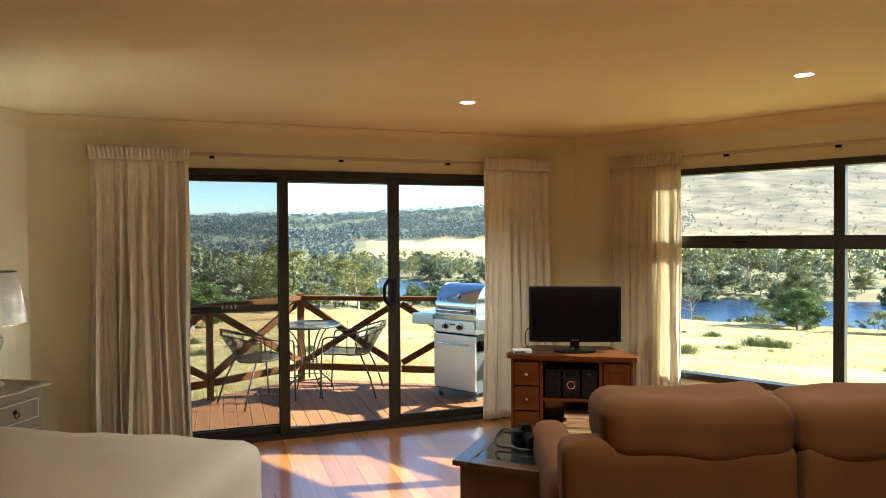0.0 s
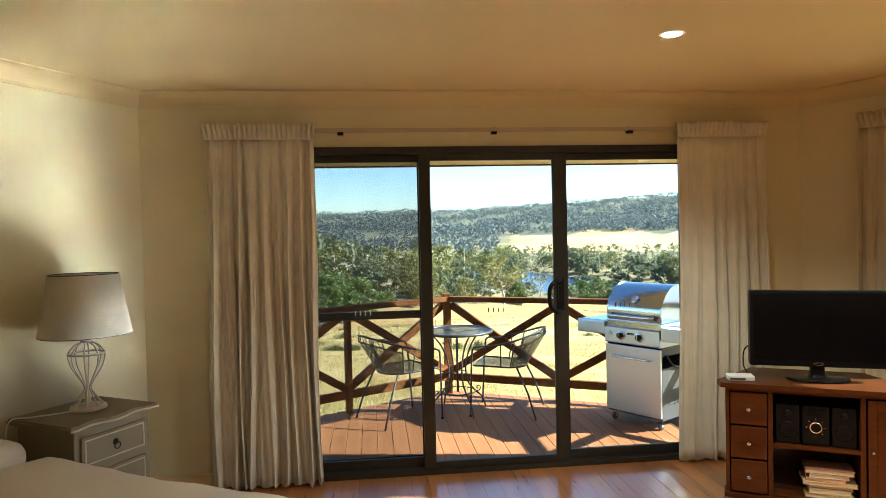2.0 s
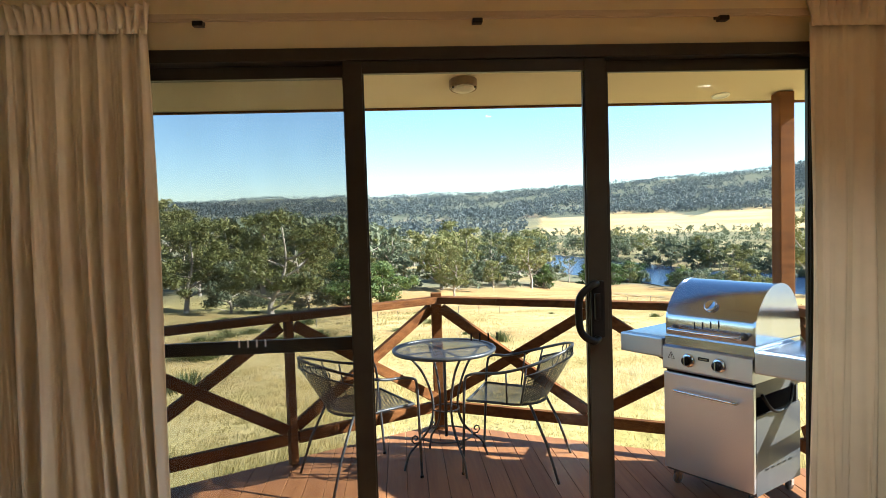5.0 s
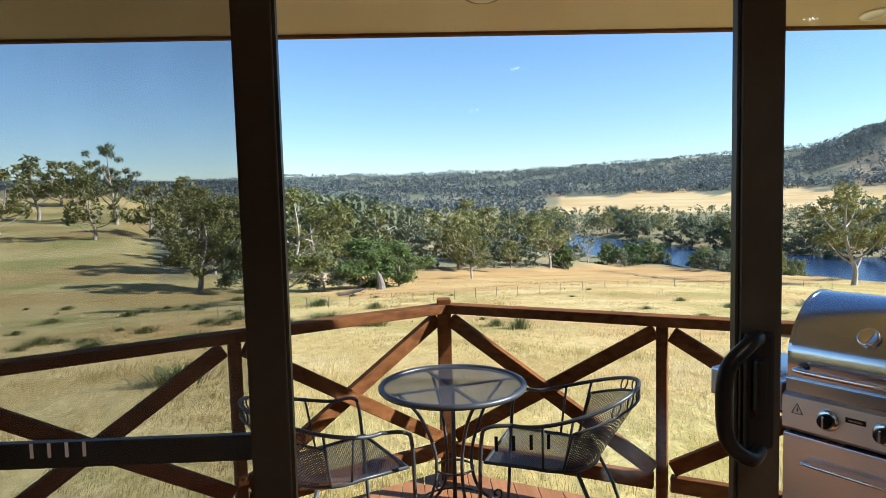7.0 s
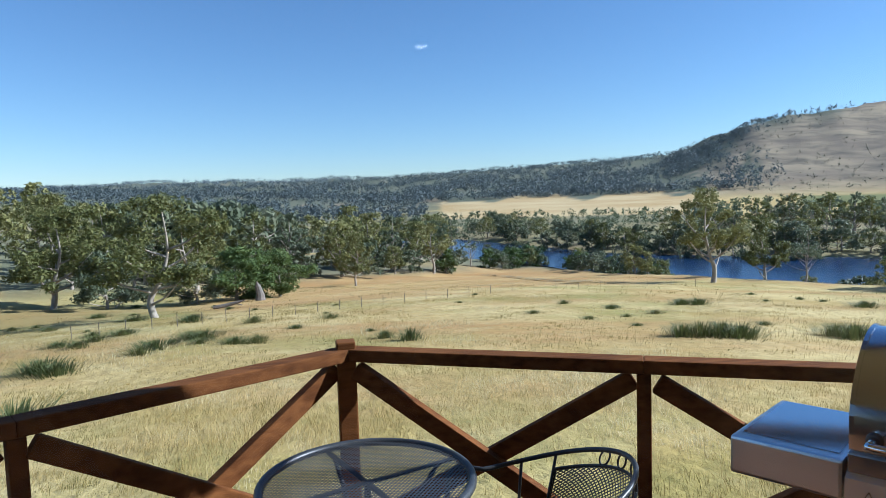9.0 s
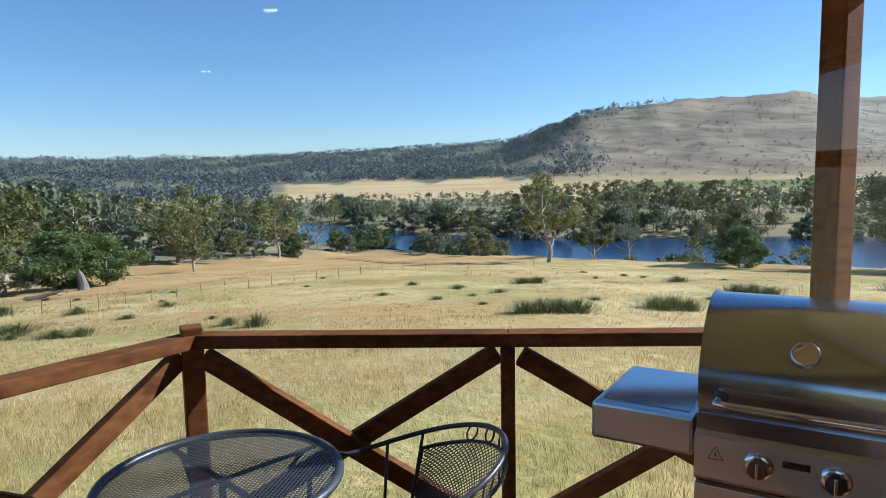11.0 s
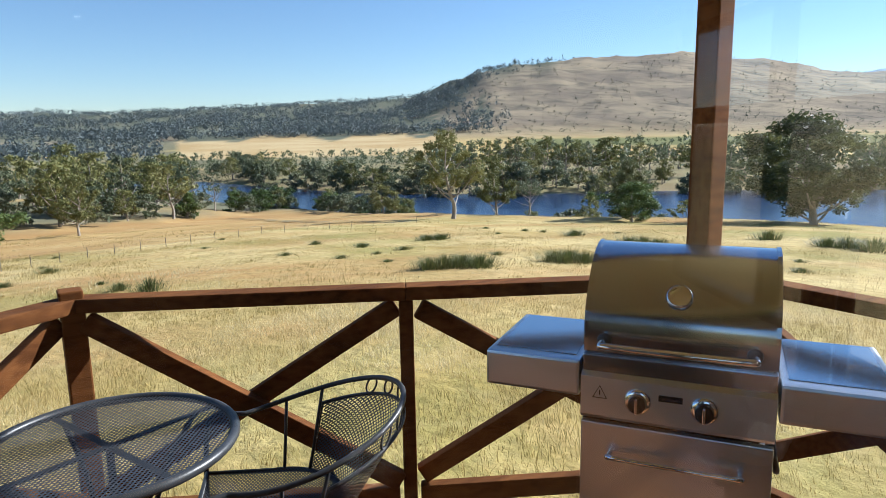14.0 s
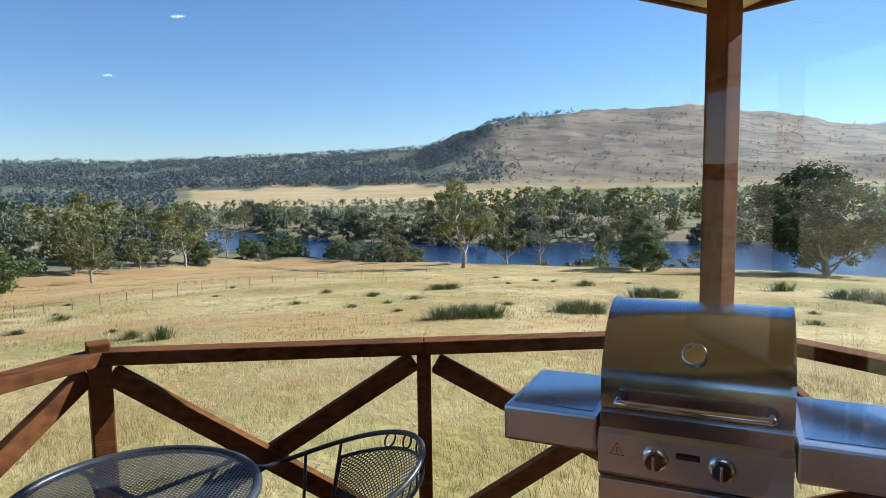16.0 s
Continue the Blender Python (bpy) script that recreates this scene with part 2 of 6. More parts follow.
def side_matrix(sign):
    """Along the splayed wall from the north corner; x runs along it, y into the room."""
    ang = math.degrees(math.atan2(-0.866, 0.5 * sign))
    return pose(CX if sign > 0 else -CXW, 0, 0, 0, 0, ang)


ME, MW = side_matrix(1), side_matrix(-1)
# east splayed wall: local x along the wall, local -y into the room
WS0, WS1, WZ0, WZ1 = 0.78, 3.28, 0.42, 2.11
bm = bmesh.new()
box(bm, (-0.02, 0, 0), (WS0, TH, H), ME)
box(bm, (WS1, 0, 0), (SIDE + 0.05, TH, H), ME)
box(bm, (WS0, 0, 0), (WS1, TH, WZ0), ME)
box(bm, (WS0, 0, WZ1), (WS1, TH, H), ME)
tagged(part("wall_east", bm, WALL), "cream painted plaster wall with a wide window", "wall", kind="structure")
bm = bmesh.new()
box(bm, (-0.02, -TH, 0), (SIDE + 0.05, 0, H), MW)
tagged(part("wall_west", bm, WALL), "cream painted plaster wall behind the bed", "wall", kind="structure")
bm = bmesh.new()
box(bm, (CORNER_X, BACK_Y - TH, 0), (CORNER_X + TH, CORNER_Y, H))
tagged(part("wall_southeast", bm, WALL), "plain cream painted wall", "wall", kind="structure")
bm = bmesh.new()
box(bm, (-CORNER_W - TH, BACK_Y - TH, 0), (-CORNER_W, CORNER_Y, H))
tagged(part("wall_southwest", bm, WALL), "plain cream painted wall", "wall", kind="structure")
bm = bmesh.new()
box(bm, (-CORNER_W, BACK_Y - TH, 0), (CORNER_X, BACK_Y, H))
tagged(part("wall_south", bm, WALL), "plain cream painted wall", "wall", kind="structure")
bm = bmesh.new()
prism(bm, [(-CXW - .1, TH), (CX + .1, TH), (CORNER_X + TH, CORNER_Y), (CORNER_X + TH, BACK_Y - TH), (-CORNER_W - TH, BACK_Y - TH), (-CORNER_W - TH, CORNER_Y)][::-1], H, H + 0.15)
tagged(part("ceiling", bm, CEIL), "warm cream painted flat ceiling", "ceiling", kind="structure")


def cornice(name, a, b, inward):
    """A coved cornice along a wall top."""
    a, b, inward = Vector((*a, 0)), Vector((*b, 0)), Vector((*inward, 0)).normalized()
    bm = bmesh.new()
    prof = [(0, H - 0.095), (0.008, H - 0.095), (0.010, H - 0.085)]
    for k in range(9):
        an = k / 8 * math.pi / 2
        prof.append((0.012 + 0.073 * (1 - math.cos(an)), H - 0.082 + 0.074 * math.sin(an)))
    prof += [(0.092, H - 0.006), (0.092, H), (0, H)]
    va = [bm.verts.new(a + inward * p + Vector((0, 0, z))) for p, z in prof]
    vb = [bm.verts.new(b + inward * p + Vector((0, 0, z))) for p, z in prof]
    for i in range(len(prof)):
        j = (i + 1) % len(prof)
        bm.faces.new((va[i], va[j], vb[j], vb[i]))
    bmesh.ops.recalc_face_normals(bm, faces=bm.faces[:])
    return tagged(part(name, bm, CEIL), "painted coved plaster cornice", "cornice", kind="structure")


cornice("trim", (-CXW, 0), (CX, 0), (0, -1))
cornice("trim", (CX, 0), (CORNER_X, CORNER_Y), (-0.866, -0.5))
cornice("trim", (-CXW, 0), (-CORNER_W, CORNER_Y), (0.866, -0.5))
for nm, a, b, inn in (("baseboard", (-CXW, -0.009), (-DOOR_X - .04, -0.009), 0), ("baseboard", (DOOR_X + .04, -0.009), (CX, -0.009), 0)):
    bm = bmesh.new()
    beam(bm, (*a, 0.045), (*b, 0.045), 0.018, 0.09)
    tagged(part(nm, bm, CEIL), "painted timber skirting board", "skirting", kind="structure")
for mm, sg in ((ME, 1), (MW, -1)):
    bm = bmesh.new()
    box(bm, (0.01, -0.018 if sg > 0 else 0, 0), (SIDE, 0 if sg > 0 else 0.018, 0.09), mm, 0.004)
    tagged(part("baseboard", bm, CEIL), "painted timber skirting board", "skirting", kind="structure")

# ---- sliding door: three panels ----
door = tagged(thing("door_1", pose(0, 0, 0), "dark bronze aluminium glazed sliding door, closed", "sliding door"), kind="structure")
bm = bmesh.new()
box(bm, (-DOOR_X, -0.025, 2.065), (DOOR_X, 0.10, DOOR_H), None, 0.003)
box(bm, (-DOOR_X, -0.025, 0), (DOOR_X, 0.10, 0.035), None, 0.003)
box(bm, (-DOOR_X, -0.025, 0.035), (-DOOR_X + 0.05, 0.10, 2.065), None, 0.003)
box(bm, (DOOR_X - 0.05, -0.025, 0.035), (DOOR_X, 0.10, 2.065), None, 0.003)
part("outer_frame", bm, ALU, door)


def sash(x0, x1, y0, y1, wl_, wr_, top, bottom, label):
    bm = bmesh.new()
    box(bm, (x0, y0, 0.036), (x0 + wl_, y1, 2.064), None, 0.003)
    box(bm, (x1 - wr_, y0, 0.036), (x1, y1, 2.064), None, 0.003)
    box(bm, (x0 + wl_, y0 + .002, 2.064 - top), (x1 - wr_, y1 - .002, 2.064), None, 0.003)
    box(bm, (x0 + wl_, y0 + .002, 0.036), (x1 - wr_, y1 - .002, 0.036 + bottom), None, 0.003)
    # glazing bead lines
    for xa, xb in ((x0 + wl_, x0 + wl_ + 0.006), (x1 - wr_ - 0.006, x1 - wr_)):
        box(bm, (xa, (y0 + y1) / 2 - .009, 0.036 + bottom), (xb, (y0 + y1) / 2 + .009, 2.064 - top))
    sash_ob = part("sash", bm, ALU, door, label)
    g = bmesh.new()
    ym = (y0 + y1) / 2
    za, zb = 0.036 + bottom, 2.064 - top
    g.faces.new([g.verts.new(p) for p in ((x0 + wl_, ym, za), (x1 - wr_, ym, za), (x1 - wr_, ym, zb), (x0 + wl_, ym, zb))])
    pane = part("pane", g, GLASS, sash_ob, "clear glass pane")
    return sash_ob


s_left = sash(-1.33, -0.44, 0.045, 0.075, 0.05, 0.045, 0.045, 0.06, "fixed side sash")
s_mid = sash(-0.485, 0.470, -0.015, 0.020, 0.068, 0.075, 0.045, 0.045, "sliding middle sash")
s_right = sash(0.47, 1.33, 0.025, 0.055, 0.020, 0.05, 0.045, 0.06, "fixed side sash")
# latch and pull on the meeting stile
hx, hy = 0.425, -0.017
bm = bmesh.new()
box(bm, (hx - 0.028, hy - 0.016, 1.03), (hx + 0.026, hy, 1.245), None, 0.008)
lat = part("latch_plate", bm, BLACK, door, "black moulded latch plate")
bm = bmesh.new()
tube(bm, spline([(hx - 0.005, hy - 0.012, 1.235), (hx - 0.035, hy - 0.04, 1.23), (hx - 0.078, hy - 0.05, 1.19), (hx - 0.084, hy - 0.05, 1.12), (hx - 0.074, hy - 0.05, 1.06), (hx - 0.03, hy - 0.04, 1.025), (hx + 0.0, hy - 0.012, 1.03)], 5), 0.014, 10)
part("pull_handle", bm, BLACK, lat, "curved black pull", smooth=True)
bm = bmesh.new()
box(bm, (hx - 0.018, hy - 0.034, 1.10), (hx + 0.006, hy - 0.014, 1.20), None, 0.008)
part("thumb_latch", bm, BLACK, lat)
bm = bmesh.new()
lathe(bm, [(0.009, 0), (0.009, 0.006), (0.006, 0.008)], 14, Matrix.Translation((hx - 0.004, hy - 0.016, 1.125)) @ pose(0, 0, 0, 90))
part("key_cylinder", bm, CHROME, lat)

# ---- east window ----
win = tagged(thing("window_1", ME.copy(), "bronze aluminium window with hinged top panes", "window"), kind="structure")
SM, TZ = 2.10, 1.525
bm = bmesh.new()
for lo, hi in (((WS0, -0.02, WZ1 - 0.05), (WS1, 0.09, WZ1)), ((WS0, -0.02, WZ0), (WS1, 0.09, WZ0 + 0.05)), ((WS0, -0.02, WZ0 + .05), (WS0 + 0.05, 0.09, WZ1 - .05)), ((WS1 - 0.05, -0.02, WZ0 + .05), (WS1, 0.09, WZ1 - .05)),
               ((SM - 0.035, -0.018, WZ0 + .05), (SM + 0.035, 0.088, WZ1 - .05)), ((WS0 + .05, -0.016, TZ - 0.05), (SM - .035, 0.086, TZ + 0.05)), ((SM + .035, -0.016, TZ - 0.05), (WS1 - .05, 0.086, TZ + 0.05))):
    box(bm, lo, hi, None, 0.003)
part("window_frame", bm, ALU, win)
for a, b in ((WS0 + 0.05, SM - 0.035), (SM + 0.035, WS1 - 0.05)):
    for z0, z1 in ((WZ0 + 0.05, TZ - 0.05), (TZ + 0.05, WZ1 - 0.05)):
        g = bmesh.new()
        vs = [g.verts.new(p) for p in ((a, 0.03, z0), (b, 0.03, z0), (b, 0.03, z1), (a, 0.03, z1))]
        g.faces.new(vs)
        part("pane", g, GLASS, win)
    bm = bmesh.new()
    box(bm, ((a + b) / 2 - 0.05, -0.05, TZ - 0.01), ((a + b) / 2 + 0.05, -0.016, TZ + 0.012), None, 0.005)
    part("window_stay", bm, BLACK, win, "black winder stay")

# ---- deck ----
DZ = -0.07
DECK_POLY = [(-2.12, 0.125), (2.12, 0.125), (2.12, 1.28), (-0.04, 2.52), (-2.12, 1.32)]
joist = bmesh.new()
prism(joist, [(-2.1, 0.14), (2.1, 0.14), (2.1, 1.26), (-0.04, 2.49), (-2.1, 1.30)], DZ - 0.17, DZ - 0.034)
deck_floor = tagged(part("floor_deck", joist, RAIL), "reddish brown oiled timber deck", "deck", kind="structure")
CP = Vector((-0.04, 2.42, 0))
RB = Vector((2.02, 1.30, 0))
LB = Vector((-2.02, 1.26, 0))


def rail_bay(fence, a, b, braces=True):
    """One bay of the balustrade: top and bottom rail and crossed braces."""
    a, b = Vector(a), Vector(b)
    d = (b - a).normalized()
    nrm = Vector((-d.y, d.x, 0))
    bm = bmesh.new()
    beam(bm, a + Vector((0, 0, 0.888)), b + Vector((0, 0, 0.888)), 0.085, 0.050, bevel=0.006)
    part("top_rail", bm, RAIL, fence)
    bm = bmesh.new()
    beam(bm, a + d * .04 + Vector((0, 0, 0.10)), b - d * .04 + Vector((0, 0, 0.10)), 0.045, 0.075, bevel=0.005)
    part("bottom_rail", bm, RAIL, fence)
    if braces:
        for k, (p, q) in enumerate(((a + d * .045 + Vector((0, 0, 0.83)), b - d * .035 + Vector((0, 0, 0.165))), (b - d * .035 + Vector((0, 0, 0.83)), a + d * .045 + Vector((0, 0, 0.165))))):
            bm = bmesh.new()
            off = nrm * (0.0225 if k else -0.0225)
            beam(bm, p + off, q + off, 0.044, 0.070, bevel=0.005)
            part("brace", bm, RAIL, fence)


def post(fence, p, z0, z1, w=0.09, name="post"):
    bm = bmesh.new()
    box(bm, (p[0] - w / 2, p[1] - w / 2, z0), (p[0] + w / 2, p[1] + w / 2, z1), None, 0.006)
    return part(name, bm, RAIL, fence)


fence = thing("balustrade", pose(0, 0, 0), "brown stained timber deck balustrade with crossed braces", "railing")
mid_a, mid_b = (CP + LB) / 2, CP.lerp(RB, 0.487)
wall_r, wall_l = Vector((2.02, 0.14, 0)), Vector((-2.02, 0.14, 0))
for a, b in ((CP, mid_b), (mid_b, RB), (CP, mid_a), (mid_a, LB), (RB, wall_r), (LB, wall_l)):
    rail_bay(fence, a, b)
bm = bmesh.new()
box(bm, (-0.045, -0.045, -0.9), (0.030, 0.035, 0.942), pose(CP.x, CP.y, 0, 0, 0, 0), 0.006)
part("corner_post", bm, RAIL, fence)
for p in (mid_a, mid_b):
    d = (p - CP).normalized()
    bm = bmesh.new()
    box(bm, (-0.025, -0.03, -0.5), (0.025, 0.03, 0.86), pose(p.x, p.y, 0, 0, 0, math.degrees(math.atan2(d.y, d.x))), 0.005)
    part("post", bm, RAIL, fence)
post(fence, LB, -1.2, 0.93)

veranda = tagged(thing("veranda_roof", pose(0, 0, 0), "raked cream lined veranda eave on a timber post", "roof"), kind="structure")
EY = 1.50


def soffit_z(y):
    return 2.43 - 0.19 * y


bm = bmesh.new()
pts = [(-2.6, TH + .003), (2.22, TH + .003), (2.22, EY), (-2.6, EY)]
lo = [bm.verts.new((x, y, soffit_z(y))) for x, y in pts]
hi = [bm.verts.new((x, y, soffit_z(y) + 0.06)) for x, y in pts]
bm.faces.new(lo[::-1])
bm.faces.new(hi)
for i in range(4):
    bm.faces.new((lo[i], lo[(i + 1) % 4], hi[(i + 1) % 4], hi[i]))
part("lining", bm, SOFFIT, veranda)
bm = bmesh.new()
box(bm, (-2.63, EY + .002, soffit_z(EY) - 0.012), (2.25, EY + 0.032, soffit_z(EY) + 0.16), None, 0.004)
box(bm, (2.222, TH, soffit_z(EY) + 0.0), (2.25, EY, soffit_z(EY) + 0.16), None, 0.004)
part("fascia", bm, RAIL, veranda)
bm = bmesh.new()
vs = [(-2.8, -0.3, 2.75), (2.4, -0.3, 2.75), (2.4, EY + .1, 2.36), (-2.8, EY + .1, 2.36)]
lo = [bm.verts.new(p) for p in vs]
hi = [bm.verts.new(Vector(p) + Vector((0, 0, .03))) for p in vs]
bm.faces.new(lo[::-1])
bm.faces.new(hi)
for i in range(4):
    bm.faces.new((lo[i], lo[(i + 1) % 4], hi[(i + 1) % 4], hi[i]))
part("roof_sheet", bm, DARKGREY, veranda)
bm = bmesh.new()
tube(bm, [(-2.7, EY + .085, 2.22), (2.27, EY + .085, 2.22)], 0.05, 10)
part("gutter", bm, DARKGREY, veranda, smooth=True)
bm = bmesh.new()
PX, PY = 1.985, 1.375
box(bm, (PX - .046, PY - .046, -1.3), (PX + .046, PY + .046, soffit_z(PY) + .004), None, 0.007)
part("roof_post", bm, RAIL, veranda, "tall dark stained square timber post")

# ---- land ----
def lerp_tab(x, xs, ys):
    return np.interp(x, xs, ys)


AZS = [-40, -20, 0, 10, 18, 26, 35, 45, 60, 80, 120]
EDGE = [60, 60, 82, 95, 130, 105, 69, 66, 66, 68, 70]
NEAR = [300, 300, 280, 240, 182, 139, 114, 111, 110, 112, 120]
FAR = [320, 320, 300, 265, 205, 166, 158, 158, 174, 195, 220]
SKYA = [-60, -21, -15, -10, -2, 8, 17, 31, 37, 43, 48, 53, 60, 64, 70, 80, 110]
SKYE = [1.2, 1.5, 1.9, 1.9, 1.85, 1.85, 2.25, 2.9, 5.0, 5.75, 5.9, 5.95, 4.95, 4.0, 3.3, 2.6, 2.0]
RIVER_Z = -14.0


def land(az, r):
    """Height of the ground; az in degrees from north, clockwise."""
    az = np.where(az > 180, az - 360, az)
    front = np.clip((75 - np.abs(az - 25)) / 40 + 1, 0, 1)
    edge, near_b, far_b = lerp_tab(az, AZS, EDGE), lerp_tab(az, AZS, NEAR), lerp_tab(az, AZS, FAR)
    sky_el = lerp_tab(az, SKYA, SKYE)
    meadow = -0.65 - 0.1 * r
    z_edge = -0.65 - 0.1 * edge
    t1 = np.clip((r - edge) / np.maximum(near_b - edge, 1), 0, 1)
    t1 = t1 * t1 * (3 - 2 * t1)
    z = np.where(r < edge, meadow, z_edge + (-15.2 - z_edge) * np.clip(t1 * 1.1, 0, 1))
    t2 = np.clip((r - far_b + 6) / 30, 0, 1)
    z = np.where(r > near_b, -15.2 + 2.4 * t2 * t2 * (3 - 2 * t2), z)
    sky_r = np.interp(az, [27, 38], [2300.0, 1700.0])
    z_sky = 1.5 + sky_r * np.tan(np.radians(sky_el))
    z_base = np.interp(az, [9, 14, 38], [-8.0, -4.5, -3.0])
    t3 = np.clip((r - 420) / 480, 0, 1)
    z = np.where(r > 420, -12.8 + (z_base + 12.8) * t3 ** 1.6, z)
    t4 = np.clip((r - 900) / (sky_r - 900), 0, 1)
    t4 = t4 ** 1.15 * (1.25 - 0.25 * t4)
    z = np.where(r > 900, z_base + (z_sky - z_base) * t4, z)
    z = np.where(r > sky_r, z_sky * (1 - 0.25 * np.clip((r - sky_r) / 2500, 0, 1)), z)
    # rising paddock in the west
    w = np.clip((-12 - az) / 12, 0, 1)
    zl = lerp_tab(r, [0, 48, 75, 120, 200, 400, 900, 2300, 4900], [-0.65, -5.45, -5.6, -2.6, 2.4, 7, 20, 62, 50])
    z = z + (zl - z) * w * np.clip((r - 20) / 30, 0, 1)
    z = np.where(front > 0, z * front + (1 - front) * (-0.8 - 0.02 * r), -0.8 - 0.02 * r)
    # unevenness
    x, y = r * np.sin(np.radians(az)), r * np.cos(np.radians(az))
    z = z + 0.05 * np.sin(x * 0.61 + 1.3) * np.sin(y * 0.53) + np.where(r > 30, 0.18 * np.sin(x * 0.11) * np.sin(y * 0.13 + 2), 0)
    z = z + np.clip((r - 900) / 800, 0, 1) * (1.6 * np.sin(az * 2.3 + r * 0.006) + 2.5 * np.sin(az * 0.9 - r * 0.009) + 1.2 * np.sin(az * 5.3 + r * 0.013) + 1.5 * np.sin(r * 0.031 + 2 * np.sin(az * 0.7)))
    return z


def ground_z(x, y):
    return float(land(np.array([math.degrees(math.atan2(x, y))]), np.array([math.hypot(x, y)]))[0])


def at_el(az, el, eye=1.48):
    """The first spot along a bearing where the ground is seen at that elevation."""
    rs = np.exp(np.linspace(math.log(6), math.log(1500), 700))
    z = land(np.full(rs.shape, float(az)), rs)
    e = np.degrees(np.arctan2(z - eye, rs))
    k = int(np.argmax(e >= el)) if (e >= el).any() else 400
    return rs[k] * math.sin(radians(az)), rs[k] * math.cos(radians(az)), float(z[k]), float(rs[k])


az_list = np.concatenate([np.arange(-70, 100, 0.55), np.arange(100, 290, 5.0)])
r_list = np.concatenate([[1.2], np.exp(np.linspace(math.log(2.2), math.log(4900), 130))])
AZ, RR = np.meshgrid(az_list, r_list)
ZZ = land(AZ, RR)
na, nr = len(az_list), len(r_list)
co = np.stack([RR * np.sin(np.radians(AZ)), RR * np.cos(np.radians(AZ)), ZZ], -1).reshape(-1, 3)
idx = np.arange(na * nr).reshape(nr, na)
nxt = np.roll(idx, -1, axis=1)
quads = np.stack([idx[:-1], idx[1:], nxt[1:], nxt[:-1]], -1).reshape(-1, 4)
me = bpy.data.meshes.new("ground")
me.from_pydata(co.tolist(), [], quads.tolist() + [idx[0][::1].tolist()])
me.update()
# land cover: red woods, green crop, blue bare dry
azf, rf = AZ.ravel(), RR.ravel()
azf = np.where(azf > 180, azf - 360, azf)
farb = lerp_tab(azf, AZS, FAR)
nearb = lerp_tab(azf, AZS, NEAR)
edgef = lerp_tab(azf, AZS, EDGE)
wob = 4 * np.sin(azf * 0.7) + 3 * np.sin(azf * 1.7 + 1)
woods = ((rf > 930 + 18 * wob) & (azf < 36 - np.clip((rf - 930) / 1400, 0, 1) * 8 + wob * 0.5)).astype(float)
woods = np.maximum(woods, ((azf >= 31) & (azf < 50)).astype(float) * np.clip((rf - 1000 - 48 * (azf - 31) - 25 * wob) / 260, 0, 1) * np.clip((50 - azf) / 7, 0, 1))
woods = np.maximum(woods, 0.85 * ((rf > edgef + 4) & (rf < np.minimum(nearb, 500)) & (azf > -22)).astype(float) * np.clip((rf - edgef) / 15, 0, 1))
woods = np.maximum(woods, 0.6 * ((rf > farb) & (rf < farb + 190) & (azf > -12)).astype(float))
woods = np.maximum(woods, 0.8 * ((rf > 330) & (rf < 430) & (azf < 34)).astype(float))
woods = np.maximum(woods, 0.8 * ((rf > 430) & (rf < 930) & (azf < 11 + wob * .4)).astype(float))
crop = ((azf > 41) & (azf < 75) & (rf > 560) & (rf < 760)).astype(float)
crop = np.maximum(crop, 0.42 * np.clip((-8 - azf) / 6, 0, 1) * np.clip((rf - 22) / 12, 0, 1) * (rf < 170))
bare = ((azf >= 11 + wob * .4) & (azf < 34) & (rf > 430 + 6 * wob) & (rf < 930 + 18 * wob)).astype(float)
attr = me.color_attributes.new("cover", "FLOAT_COLOR", "POINT")
attr.data.foreach_set("color", np.stack([woods, crop, bare, np.ones_like(woods)], -1).astype(np.float32).ravel())
fence_r = np.interp(azf, [-26, -16, -0.5, 8, 17.5, 27.5, 35], [34, 34, 36, 40, 46, 56, 68])
mown = np.clip((rf - fence_r - 2) / 6, 0, 1) * (rf < edgef + 25) * np.clip((33 - azf) / 6, 0, 1) * np.clip((azf + 11) / 6, 0, 1)
at3 = me.attributes.new("mown", "FLOAT", "POINT")
at3.data.foreach_set("value", mown.astype(np.float32))
for p in me.polygons:
    p.use_smooth = True


